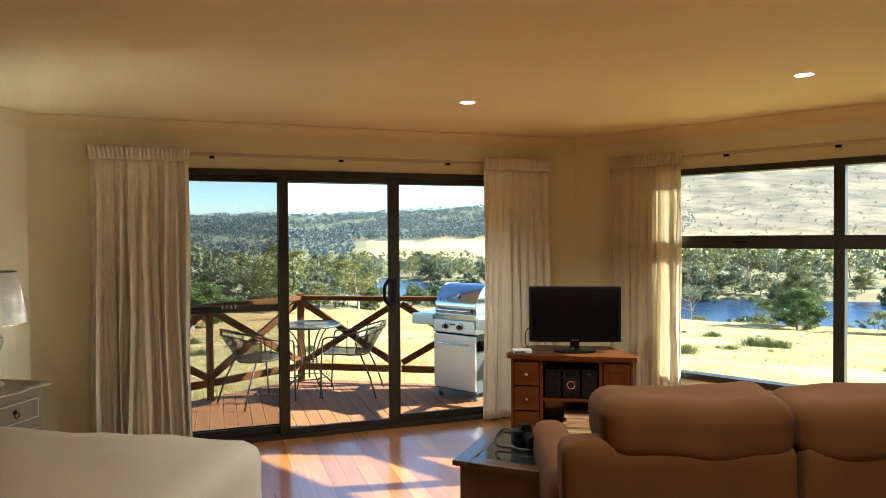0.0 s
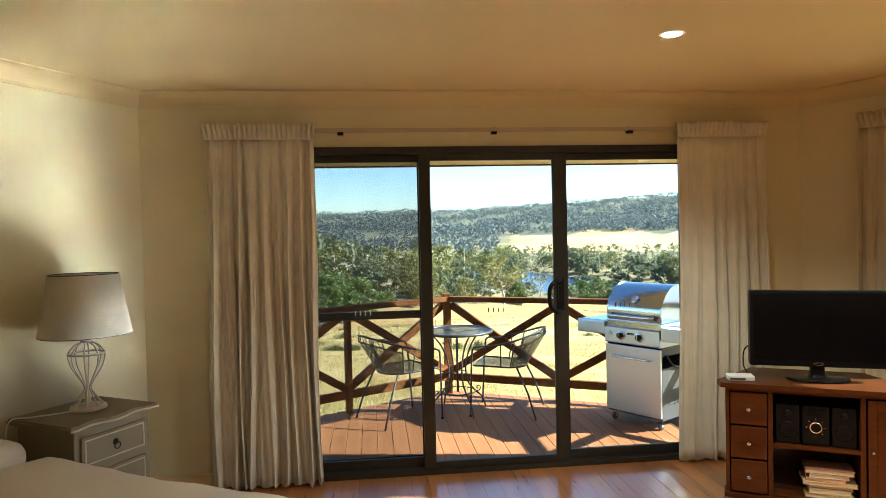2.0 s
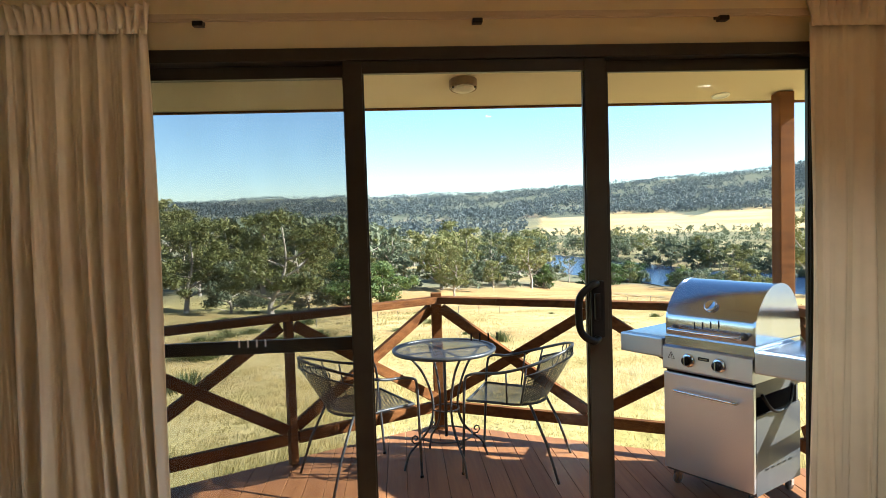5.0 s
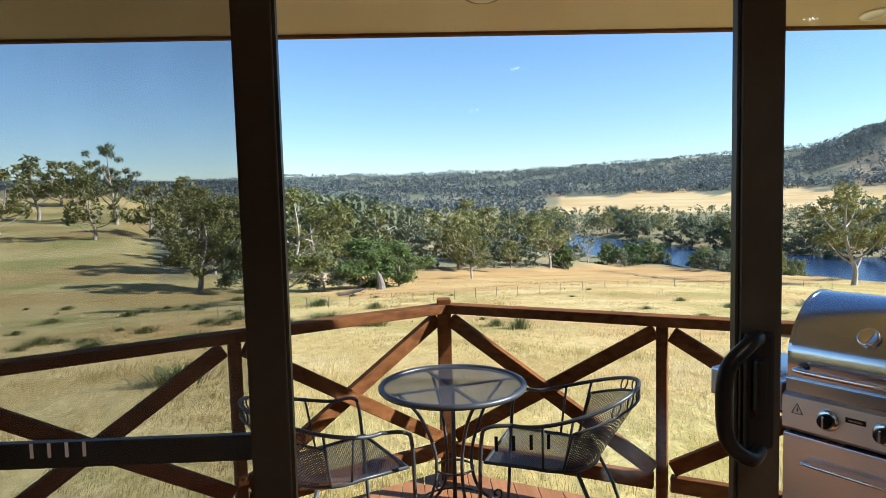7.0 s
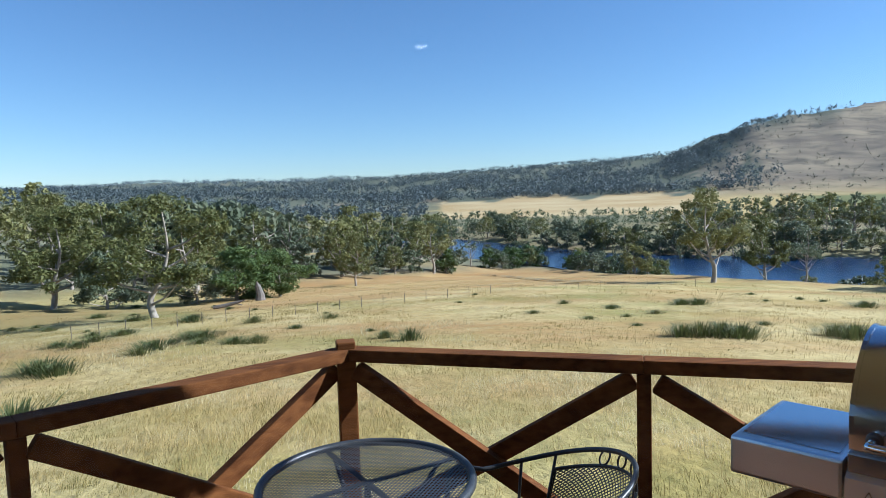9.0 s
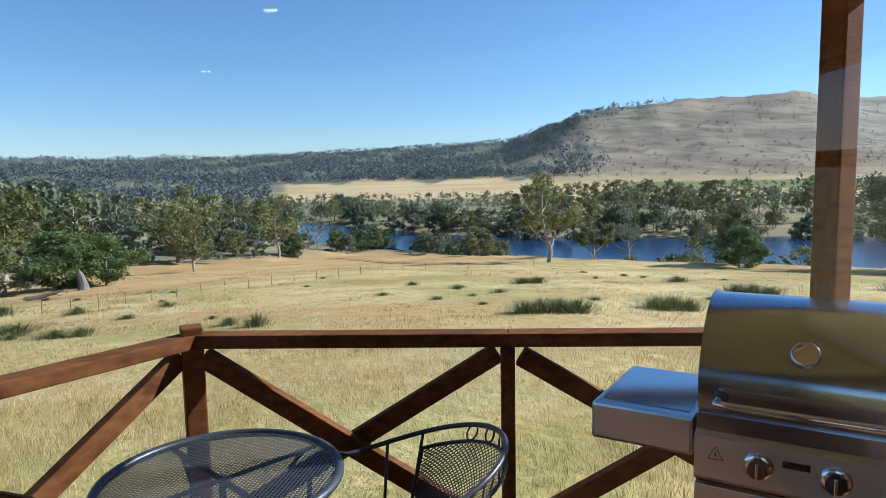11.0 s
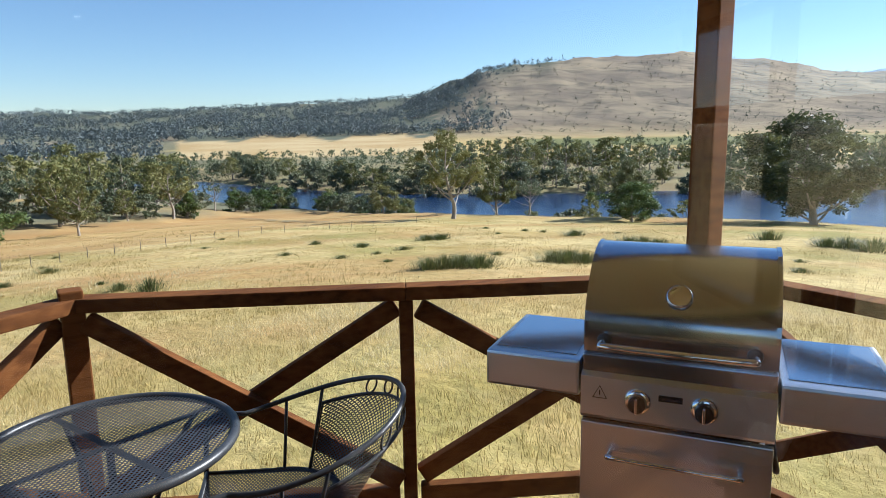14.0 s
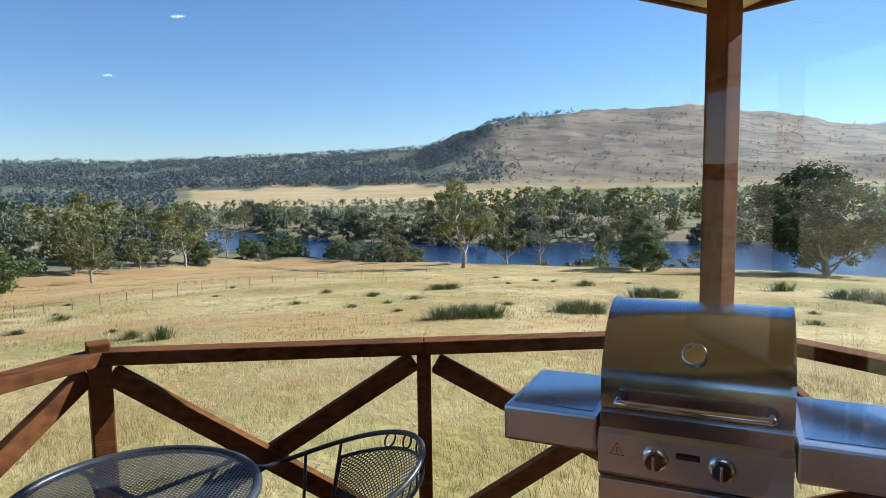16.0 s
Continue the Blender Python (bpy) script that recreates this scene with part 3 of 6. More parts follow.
def ground_mat():
    m = bpy.data.materials.new("dry pasture")
    m.use_nodes = True
    n, l = m.node_tree.nodes, m.node_tree.links
    b = n["Principled BSDF"]
    b.inputs["Roughness"].default_value, b.inputs["Specular IOR Level"].default_value = 0.95, 0.1
    geo = n.new("ShaderNodeNewGeometry")

    def tex(scale, detail=5, squash=(1, 1, 1), rough=0.6):
        mp = n.new("ShaderNodeMapping")
        mp.inputs["Scale"].default_value = squash
        l.new(geo.outputs["Position"], mp.inputs[0])
        t = n.new("ShaderNodeTexNoise")
        t.inputs["Scale"].default_value, t.inputs["Detail"].default_value, t.inputs["Roughness"].default_value = scale, detail, rough
        l.new(mp.outputs[0], t.inputs[0])
        return t.outputs[0]

    def ramp(v, a, b_):
        r = n.new("ShaderNodeMapRange")
        r.inputs[1].default_value, r.inputs[2].default_value = a, b_
        l.new(v, r.inputs[0])
        return r.outputs[0]

    def mix(f, a, b_):
        x = n.new("ShaderNodeMix")
        x.data_type = "RGBA"
        for k, v in ((0, f), (6, a), (7, b_)):
            if isinstance(v, tuple):
                x.inputs[k].default_value = (*v, 1)
            elif isinstance(v, float):
                x.inputs[k].default_value = v
            else:
                l.new(v, x.inputs[k])
        return x.outputs[2]

    def times(a, v):
        x = n.new("ShaderNodeMath")
        x.operation = "MULTIPLY"
        l.new(a, x.inputs[0])
        if isinstance(v, float):
            x.inputs[1].default_value = v
        else:
            l.new(v, x.inputs[1])
        return x.outputs[0]

    straw = mix(ramp(tex(0.16, 7, (1, 0.5, 1)), 0.36, 0.6), (0.42, 0.295, 0.10), (0.60, 0.465, 0.21))
    tan = mix(times(ramp(tex(0.05, 7, (0.6, 1.6, 1)), 0.46, 0.60), 0.85), straw, (0.40, 0.225, 0.085))
    green = mix(times(ramp(tex(0.09, 7), 0.50, 0.64), 0.8), tan, (0.24, 0.235, 0.06))
    fine = mix(times(ramp(tex(4.0, 8, (1, 0.4, 1), 0.7), 0.44, 0.62), 0.6), green, (0.25, 0.18, 0.065))
    fine = mix(times(ramp(tex(1.1, 5), 0.5, 0.75), 0.4), fine, (0.55, 0.45, 0.22))
    ln = n.new("ShaderNodeVectorMath")
    ln.operation = "LENGTH"
    l.new(geo.outputs["Position"], ln.inputs[0])
    lush = times(ramp(ln.outputs["Value"], 16.0, 4.0), ramp(tex(0.5, 6), 0.36, 0.6))
    fine = mix(times(lush, 0.5), fine, (0.22, 0.225, 0.05))
    sep = n.new("ShaderNodeSeparateColor")
    at = n.new("ShaderNodeAttribute")
    at.attribute_name = "cover"
    l.new(at.outputs["Color"], sep.inputs[0])
    hill = mix(times(ramp(tex(0.006, 9, (1.6, 0.7, 2), 0.7), 0.42, 0.60), 0.85), (0.35, 0.275, 0.175), (0.19, 0.15, 0.11))
    hill = mix(times(ramp(tex(0.028, 9, (1, 0.45, 2), 0.8), 0.50, 0.60), 0.8), hill, (0.115, 0.10, 0.075))
    farv = ramp(ln.outputs["Value"], 700.0, 1000.0)
    c = mix(farv, fine, hill)
    at2 = n.new("ShaderNodeAttribute")
    at2.attribute_name = "mown"
    c = mix(times(at2.outputs["Fac"], 0.8), c, mix(ramp(tex(0.09, 7, (0.5, 1.5, 1)), 0.38, 0.62), (0.36, 0.20, 0.075), (0.47, 0.31, 0.125)))
    c = mix(sep.outputs[2], c, mix(ramp(tex(0.01, 5), 0.4, 0.6), (0.42, 0.29, 0.13), (0.50, 0.38, 0.20)))
    c = mix(times(sep.outputs[1], 0.8), c, (0.10, 0.13, 0.045))
    patch = ramp(tex(0.03, 8), 0.32, 0.46)
    dark = mix(ramp(tex(0.05, 8), 0.35, 0.65), (0.095, 0.11, 0.075), (0.15, 0.15, 0.10))
    c = mix(times(sep.outputs[0], patch), c, dark)
    l.new(c, b.inputs["Base Color"])
    bp = n.new("ShaderNodeBump")
    bp.inputs["Strength"].default_value, bp.inputs["Distance"].default_value = 0.6, 0.12
    l.new(tex(6.0, 6), bp.inputs["Height"])
    l.new(bp.outputs[0], b.inputs["Normal"])
    return m


me.materials.append(ground_mat())
ground = tagged(new("ground", me), "golden dry pasture sloping to a river and wooded hills", "ground", kind="structure")

# river
wa = np.arange(2, 118, 2.0)
inner, outer = lerp_tab(wa, AZS, NEAR) - 0.45 * (lerp_tab(wa, AZS, NEAR) - lerp_tab(wa, AZS, EDGE)), lerp_tab(wa, AZS, FAR) + 8
bm = bmesh.new()
rows_in = [bm.verts.new((r * math.sin(radians(a)), r * math.cos(radians(a)), RIVER_Z)) for a, r in zip(wa, inner)]
rows_out = [bm.verts.new((r * math.sin(radians(a)), r * math.cos(radians(a)), RIVER_Z)) for a, r in zip(wa, outer)]
for i in range(len(wa) - 1):
    bm.faces.new((rows_in[i], rows_out[i], rows_out[i + 1], rows_in[i + 1]))
WATER = mat("river water", (0.008, 0.026, 0.075), 0.22, vary=0.2, scale=0.05, bump=0.8, bump_scale=1.2, spec=0.4)
tagged(part("water", bm, WATER), "calm deep blue river water between wooded banks", "river", kind="structure")

# distant range, its blue haze painted as the surface colour
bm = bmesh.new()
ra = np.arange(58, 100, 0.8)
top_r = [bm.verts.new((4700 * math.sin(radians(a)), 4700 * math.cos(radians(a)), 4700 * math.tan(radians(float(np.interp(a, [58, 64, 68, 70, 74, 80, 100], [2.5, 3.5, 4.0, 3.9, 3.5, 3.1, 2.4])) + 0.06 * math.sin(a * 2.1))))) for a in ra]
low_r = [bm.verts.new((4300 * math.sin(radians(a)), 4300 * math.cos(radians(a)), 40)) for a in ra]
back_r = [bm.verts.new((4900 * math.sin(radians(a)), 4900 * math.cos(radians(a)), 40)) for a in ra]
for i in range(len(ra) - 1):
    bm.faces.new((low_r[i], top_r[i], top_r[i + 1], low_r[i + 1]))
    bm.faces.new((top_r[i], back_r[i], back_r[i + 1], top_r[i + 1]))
tagged(part("backdrop", bm, mat("painted blue haze", (0.20, 0.27, 0.36), 1.0, vary=0.06, scale=0.004), smooth=True), "hazy blue mountain range on the horizon", "mountain", kind="structure")

# ---- interior fittings ----
def cloth_mat(name, colour, through):
    m = mat(name, colour, 0.9, vary=0.06, scale=9, bump=0.2, bump_scale=260)
    n, l = m.node_tree.nodes, m.node_tree.links
    b = n["Principled BSDF"]
    src = b.inputs["Base Color"].links[0].from_socket
    tl = n.new("ShaderNodeBsdfTranslucent")
    l.new(src, tl.inputs[0])
    mx = n.new("ShaderNodeMixShader")
    mx.inputs[0].default_value = through
    l.new(b.outputs[0], mx.inputs[1])
    l.new(tl.outputs[0], mx.inputs[2])
    l.new(mx.outputs[0], n["Material Output"].inputs[0])
    return m


CLOTH = cloth_mat("cream curtain cloth", (0.86, 0.80, 0.66), 0.16)
SHEER = cloth_mat("thin cream curtain cloth", (0.80, 0.72, 0.55), 0.45)


def curtain(name, m, width, folds, seed, label, cloth):
    """A gathered curtain hanging to the floor; local x along the track, y into the room."""
    rnd = random.Random(seed)
    th = thing(name, m, label, "curtain", "window curtains")
    nx, nz = folds * 18, 26
    phase = [rnd.uniform(-1.3, 1.3) for _ in range(folds + 2)]
    amp = [rnd.uniform(0.4, 1.45) for _ in range(folds + 2)]
    bm = bmesh.new()
    top, low = 2.165, 0.015
    grid = []
    for j in range(nz + 1):
        v = j / nz
        z = top + (low - top) * v
        row = []
        for i in range(nx + 1):
            u = i / nx
            k = u * folds
            a = int(k)
            w = k - a
            ph = phase[a] * (1 - w) + phase[a + 1] * w
            am = amp[a] * (1 - w) + amp[a + 1] * w
            s = math.sin(2 * math.pi * k + ph * (0.4 + 2.0 * v))
            pinch = 0.985 + 0.03 * v
            x = (u - 0.5) * width * pinch + width * 0.03 * math.sin(5 * v + ph * 3) * v
            y = 0.022 + (0.010 + 0.018 * min(1, v * 3)) * am * (s + 0.35 * math.sin(4 * math.pi * k + ph * 5) + 0.16 * math.sin(11 * math.pi * k + ph * 9)) + 0.012 * v
            row.append(bm.verts.new((x, y, z + (0.008 * math.sin(k * 9) if j == nz else 0))))
        grid.append(row)
    for j in range(nz):
        for i in range(nx):
            bm.faces.new((grid[j][i], grid[j][i + 1], grid[j + 1][i + 1], grid[j + 1][i]))
    body = part("drape", bm, cloth, th, smooth=True)
    md = body.modifiers.new("thick", "SOLIDIFY")
    md.thickness = 0.003
    # gathered heading
    bm = bmesh.new()
    hn = folds * 16
    rows = []
    for j, (z, am) in enumerate(((2.150, 0.003), (2.172, 0.004), (2.20, 0.016), (2.228, 0.026), (2.246, 0.032))):
        rows.append([bm.verts.new(((i / hn - 0.5) * width * (0.99 + 0.03 * (j / 4)), 0.03 + am * math.sin(i * 2 * math.pi / 6.4 + 0.8 * math.sin(i * 0.9)), z + 0.006 * math.sin(i * 1.3) * (j > 2))) for i in range(hn + 1)])
    for a, b in zip(rows, rows[1:]):
        for i in range(hn):
            bm.faces.new((a[i], a[i + 1], b[i + 1], b[i]))
    hd = part("heading", bm, cloth, th, "pencil-pleated gathered heading", smooth=True)
    md = hd.modifiers.new("thick", "SOLIDIFY")
    md.thickness = 0.003
    return th


curtain("curtain", pose(-1.46, -0.055, 0, 0, 0, 180), 0.66, 9, 3, "cream gathered curtain drawn aside at the sliding door", CLOTH)
curtain("curtain", pose(1.52, -0.055, 0, 0, 0, 180), 0.62, 8, 5, "cream gathered curtain drawn aside near the television", CLOTH)
curtain("curtain", ME @ pose(0.70, -0.055, 0, 0, 0, 180), 0.62, 8, 8, "sunlit cream curtain at the side of the window", SHEER)
curtain("curtain", ME @ pose(3.36, -0.055, 0, 0, 0, 180), 0.5, 7, 9, "sunlit cream curtain at the side of the window", SHEER)
TRACK = mat("white curtain track", (0.55, 0.47, 0.34), 0.4, vary=0.05)


def track(m, x0, x1, brackets):
    th = thing("curtain_track", m, "slim cream metal curtain track on small brackets", "curtain track", "curtain tracks")
    bm = bmesh.new()
    box(bm, (x0, -0.062, 2.196), (x1, -0.046, 2.222), None, 0.003)
    box(bm, (x0, -0.066, 2.205), (x1, -0.062, 2.211))
    part("rail", bm, TRACK, th)
    for x in brackets:
        bm = bmesh.new()
        box(bm, (x - 0.018, -0.07, 2.180), (x + 0.018, -0.035, 2.197), None, 0.003)
        box(bm, (x - 0.010, -0.046, 2.197), (x + 0.010, -0.0, 2.226), None, 0.003)
        part("bracket", bm, BLACK, th)
    return th


track(pose(0, 0, 0), -1.81, 1.84, (-1.55, -0.97, 0.0, 0.90, 1.6))
track(ME, 0.42, 3.62, (0.6, 1.35, 2.1, 2.85, 3.4))


def downlight(x, y, watts):
    th = thing("downlight", pose(x, y, H), "round recessed ceiling downlight, lit", "downlight", "ceiling downlights")
    bm = bmesh.new()
    lathe(bm, [(0.043, -0.001), (0.052, -0.006), (0.055, -0.004), (0.056, 0.0)], 28)
    part("trim_ring", bm, WHITE, th, "white trim ring", smooth=True)
    bm = bmesh.new()
    lathe(bm, [(0.0001, -0.0045), (0.03, -0.005), (0.0425, -0.004), (0.0425, -0.001)], 28)
    part("lens", bm, DL, th, "glowing white lens", smooth=True)
    lamp = bpy.data.lights.new("downlight_lamp", "SPOT")
    lamp.energy, lamp.spot_size, lamp.spot_blend, lamp.shadow_soft_size, lamp.color = watts, radians(130), 0.7, 0.04, (1.0, 0.86, 0.66)
    ob = new("downlight_lamp", lamp)
    ob.matrix_world = pose(x, y, H - 0.03)
    return th


for x, y in ((0.603, -1.30), (2.091, -2.52), (0.6, -3.9), (0.5, -6.3)):
    downlight(x, y, 18)


# ---- bed ----
def soft_slab(lo, hi, rnd, seg=(14, 18, 4), seed=0, lump=0.012):
    """A rounded, slightly lumpy slab."""
    bm = bmesh.new()
    lo, hi = Vector(lo), Vector(hi)
    c, h = (lo + hi) / 2, (hi - lo) / 2
    t = bmesh.new()
    bmesh.ops.create_cube(t, size=2)
    bmesh.ops.subdivide_edges(t, edges=t.edges[:], cuts=max(seg), use_grid_fill=True)
    for v in t.verts:
        p = Vector((v.co[k] * h[k] for k in range(3)))
        q = Vector((max(-h[k] + rnd, min(h[k] - rnd, p[k])) for k in range(3)))
        d = p - q
        if d.length > 1e-9:
            p = q + d.normalized() * rnd
        p += Vector((0, 0, 1)) * lump * noise.noise(p * 3.1 + Vector((seed, 0, 0))) + d.normalized() * lump * 0.6 * noise.noise(p * 5 + Vector((0, seed, 0))) if d.length > 1e-9 else Vector((0, 0, lump * noise.noise(p * 3.1 + Vector((seed, 0, 0)))))
        v.co = c + p
    join(bm, t)
    return bm


MB = MW.copy()  # local x along the west wall, local y into the room
bed = thing("bed", MB, "double bed with a smooth white coverlet", "bed")
bm = bmesh.new()
box(bm, (0.98, 0.03, 0.08), (2.55, 2.02, 0.30), None, 0.02)
part("base", bm, DARKWOOD, bed)
part("mattress", soft_slab((0.96, 0.03, 0.30), (2.57, 2.05, 0.53), 0.05), LINEN, bed, smooth=True)
bm = soft_slab((0.92, 0.42, 0.16), (2.64, 2.26, 0.605), 0.13, seg=(18, 18, 18), seed=3, lump=0.02)
part("coverlet", bm, LINEN, bed, "white coverlet hanging over the sides", smooth=True)
bm = bmesh.new()
box(bm, (0.98, 0.0, 0.2), (2.55, 0.03, 0.62), None, 0.01)
part("headboard", bm, DARKWOOD, bed)
for k in range(2):
    p = thing("pillow", MB @ pose(1.38 + 0.8 * k, 0.28, 0.535), "plump white pillow on the bed", "pillow", "bed pillows")
    bm = soft_slab((-0.33, -0.2, 0.0), (0.33, 0.2, 0.15), 0.074, seg=(12, 12, 12), seed=k, lump=0.02)
    part("cushion", bm, LINEN, p, smooth=True)

# ---- nightstand: local x along the wall, y into the room ----
ns = thing("nightstand", MB @ pose(0.66, 0.30, 0), "antique cream bedside cabinet with three gilt-edged drawers", "nightstand")
bm = bmesh.new()
box(bm, (-0.215, -0.2, 0.08), (0.215, 0.2, 0.672), None, 0.006)
part("body", bm, CREAMWOOD, ns)
bm = bmesh.new()
pts = []
for i in range(41):
    u = i / 40
    x = -0.25 + 0.5 * u
    pts.append((x, 0.225 + 0.016 * math.cos((u - 0.5) * 4 * math.pi) * (1 if 0.12 < u < 0.88 else 0.4)))
out = [(-0.25, -0.23)] + [(0.25, -0.23)] + pts[::-1]
prism(bm, out, 0.674, 0.690)
t2 = bmesh.new()
prism(t2, [(x * 0.975, y * 0.975) for x, y in out], 0.690, 0.700)
join(bm, t2)
part("top", bm, CREAMWOOD, ns, "serpentine moulded top")
bm = bmesh.new()
tube(bm, [(x * 1.0, y * 1.0 + 0.001, 0.682) for x, y in pts], 0.006, 6)
part("gilt_edge", bm, GOLDLINE, ns, smooth=True)
for k, z in enumerate((0.555, 0.375, 0.195)):
    bm = bmesh.new()
    box(bm, (-0.185, 0.196, z - 0.07), (0.185, 0.214, z + 0.075), None, 0.006)
    dr = part("drawer", bm, CREAMWOOD, ns)
    bm = bmesh.new()
    for lo, hi in (((-0.17, .213, z + 0.055), (0.17, .218, z + 0.062)), ((-0.17, .213, z - 0.058), (0.17, .218, z - 0.051)), ((-0.17, .213, z - .051), (-0.163, .218, z + .055)), ((0.163, .213, z - .051), (0.17, .218, z + .055))):
        box(bm, lo, hi, None, 0.002)
    part("beading", bm, GOLDLINE, dr)
    bm = bmesh.new()
    lathe(bm, [(0.017, 0), (0.014, 0.004), (0.006, 0.008), (0.005, 0.014)], 14, Matrix.Translation((0, 0.214, z + 0.01)) @ pose(0, 0, 0, -90))
    tube(bm, [(0.017 * math.sin(a), 0.226, z - 0.006 + 0.017 * math.cos(a)) for a in [i * 2 * math.pi / 16 for i in range(16)]], 0.003, 6, True)
    part("ring_pull", bm, mat("dark bronze", (0.05, 0.035, 0.025), 0.4, metal=0.8) if k == 0 else bpy.data.materials["dark bronze"], dr, "dark bronze ring pull", smooth=True)
for sx in (-1, 1):
    for sy in (-1, 1):
        bm = bmesh.new()
        lathe(bm, [(0.016, 0.0), (0.02, 0.02), (0.024, 0.06), (0.03, 0.085)], 12, Matrix.Translation((sx * 0.185, sy * 0.17, 0)))
        part("leg", bm, CREAMWOOD, ns, smooth=True)

# ---- lamp ----
lp = thing("table_lamp", MB @ pose(0.63, 0.29, 0.7005) @ Matrix.Diagonal((1.14, 1.14, 1.14, 1)), "white iron cage table lamp with a tapered linen shade", "table lamp")
bm = bmesh.new()
lathe(bm, [(0.075, 0), (0.078, 0.006), (0.074, 0.016), (0.05, 0.022), (0.02, 0.028), (0.012, 0.04), (0.014, 0.09), (0.010, 0.10)], 26)
part("base", bm, WHITEIRON, lp, smooth=True)
for k in range(8):
    a = k * math.pi / 4
    bm = bmesh.new()
    prof = spline([(0.06, 0.02, 0), (0.022, 0.075, 0), (0.014, 0.10, 0), (0.03, 0.135, 0), (0.062, 0.19, 0), (0.074, 0.235, 0), (0.07, 0.258, 0), (0.05, 0.285, 0), (0.022, 0.30, 0)], 4)
    tube(bm, [(p.x * math.cos(a), p.x * math.sin(a), p.y) for p in prof], 0.0035, 6)
    part("cage_rod", bm, WHITEIRON, lp, smooth=True)
bm = bmesh.new()
tube(bm, [(0.074 * math.cos(a), 0.074 * math.sin(a), 0.25) for a in [i * 2 * math.pi / 28 for i in range(28)]], 0.005, 6, True)
lathe(bm, [(0.018, 0.298), (0.024, 0.305), (0.024, 0.318), (0.014, 0.33), (0.012, 0.40)], 18)
part("collar", bm, WHITEIRON, lp, smooth=True)
bm = bmesh.new()
lathe(bm, [(0.188, 0.335), (0.190, 0.337), (0.142, 0.605), (0.140, 0.605), (0.186, 0.337), (0.188, 0.335)], 40)
part("shade", bm, SHADE, lp, "tapered grey-cream linen shade", smooth=True)
bm = bmesh.new()
for zz, rr in ((0.336, 0.188), (0.604, 0.141)):
    bm = bmesh.new()
    tube(bm, [(rr * math.cos(a), rr * math.sin(a), zz) for a in [i * 2 * math.pi / 40 for i in range(40)]], 0.0025, 5, True)
    part("shade_ring", bm, DARKGREY, lp, smooth=True)
bm = bmesh.new()
tube(bm, spline([(0.07, -0.01, 0.006), (0.13, -0.05, 0.004), (0.20, -0.1, 0.004), (0.262, -0.14, 0.0), (0.275, -0.15, -0.1), (0.27, -0.15, -0.4), (0.268, -0.15, -0.58)], 6), 0.003, 6)
part("cord", bm, WHITE, lp, "white cord hanging over the edge", smooth=True)

# ---- television corner: local x along the front, y to the corner ----
MT = pose(1.56, -0.935, 0, 0, 0, -29)
cab = thing("tv_cabinet", MT, "varnished pine corner television cabinet with drawers and a door", "cabinet")
bm = bmesh.new()
prism(bm, [(-0.475, -0.02), (0.475, -0.02), (0.49, 0.06), (0.30, 0.47), (-0.30, 0.47), (-0.49, 0.06)], 0.655, 0.682)
part("top", bm, PINE, cab, "moulded pine top")
bm = bmesh.new()
bm.free()
for nm, lo, hi in (("side_panel", (-0.45, 0.0, 0.06), (-0.43, 0.10, 0.654)), ("side_panel", (0.43, 0.0, 0.06), (0.45, 0.10, 0.654)), ("divider", (-0.235, 0.005, 0.06), (-0.21, 0.42, 0.635)), ("divider", (0.205, 0.005, 0.06), (0.23, 0.42, 0.635)),
                   ("top_apron", (-0.43, 0.005, 0.636), (0.43, 0.03, 0.654)), ("plinth", (-0.46, -0.01, 0.0), (0.46, 0.10, 0.06)), ("shelf", (-0.21, 0.004, 0.06), (0.205, 0.42, 0.075)), ("shelf", (-0.21, 0.004, 0.335), (0.205, 0.42, 0.355))):
    bm = bmesh.new()
    box(bm, lo, hi, None, 0.003)
    part(nm, bm, PINE, cab)
bm = bmesh.new()
prism(bm, [(-0.44, 0.10), (0.44, 0.10), (0.29, 0.45), (-0.29, 0.45)], 0.03, 0.10)
box(bm, (-0.30, 0.425, 0.10), (0.30, 0.44, 0.654))
for sx in (-1, 1):
    beam(bm, (sx * 0.44, 0.10, 0.37), (sx * 0.29, 0.45, 0.37), 0.015, 0.56, bevel=0)
part("back_panel", bm, DARKWOOD, cab)
for z0, z1 in ((0.07, 0.25), (0.26, 0.44), (0.45, 0.63)):
    bm = bmesh.new()
    box(bm, (-0.425, -0.004, z0), (-0.24, 0.02, z1), None, 0.006)
    dr = part("drawer", bm, PINE, cab)
    bm = bmesh.new()
    lathe(bm, [(0.007, 0), (0.006, 0.01), (0.013, 0.018), (0.012, 0.026), (0.003, 0.03)], 14, Matrix.Translation((-0.333, -0.004, (z0 + z1) / 2)) @ pose(0, 0, 0, 90))
    part("knob", bm, CHROME, dr, smooth=True)
bm = bmesh.new()
for lo, hi in (((0.238, -0.004, 0.07), (0.278, 0.016, 0.63)), ((0.388, -0.004, 0.07), (0.426, 0.016, 0.63)), ((0.278, -0.004, 0.57), (0.388, 0.016, 0.63)), ((0.278, -0.004, 0.07), (0.388, 0.016, 0.13)), ((0.278, 0.004, 0.13), (0.388, 0.014, 0.57))):
    box(bm, lo, hi, None, 0.003)
dr = part("door", bm, PINE, cab, "panelled pine door")
bm = bmesh.new()
lathe(bm, [(0.006, 0), (0.005, 0.01), (0.011, 0.018), (0.003, 0.026)], 14, Matrix.Translation((0.257, -0.004, 0.36)) @ pose(0, 0, 0, 90))
part("knob", bm, CHROME, dr, smooth=True)

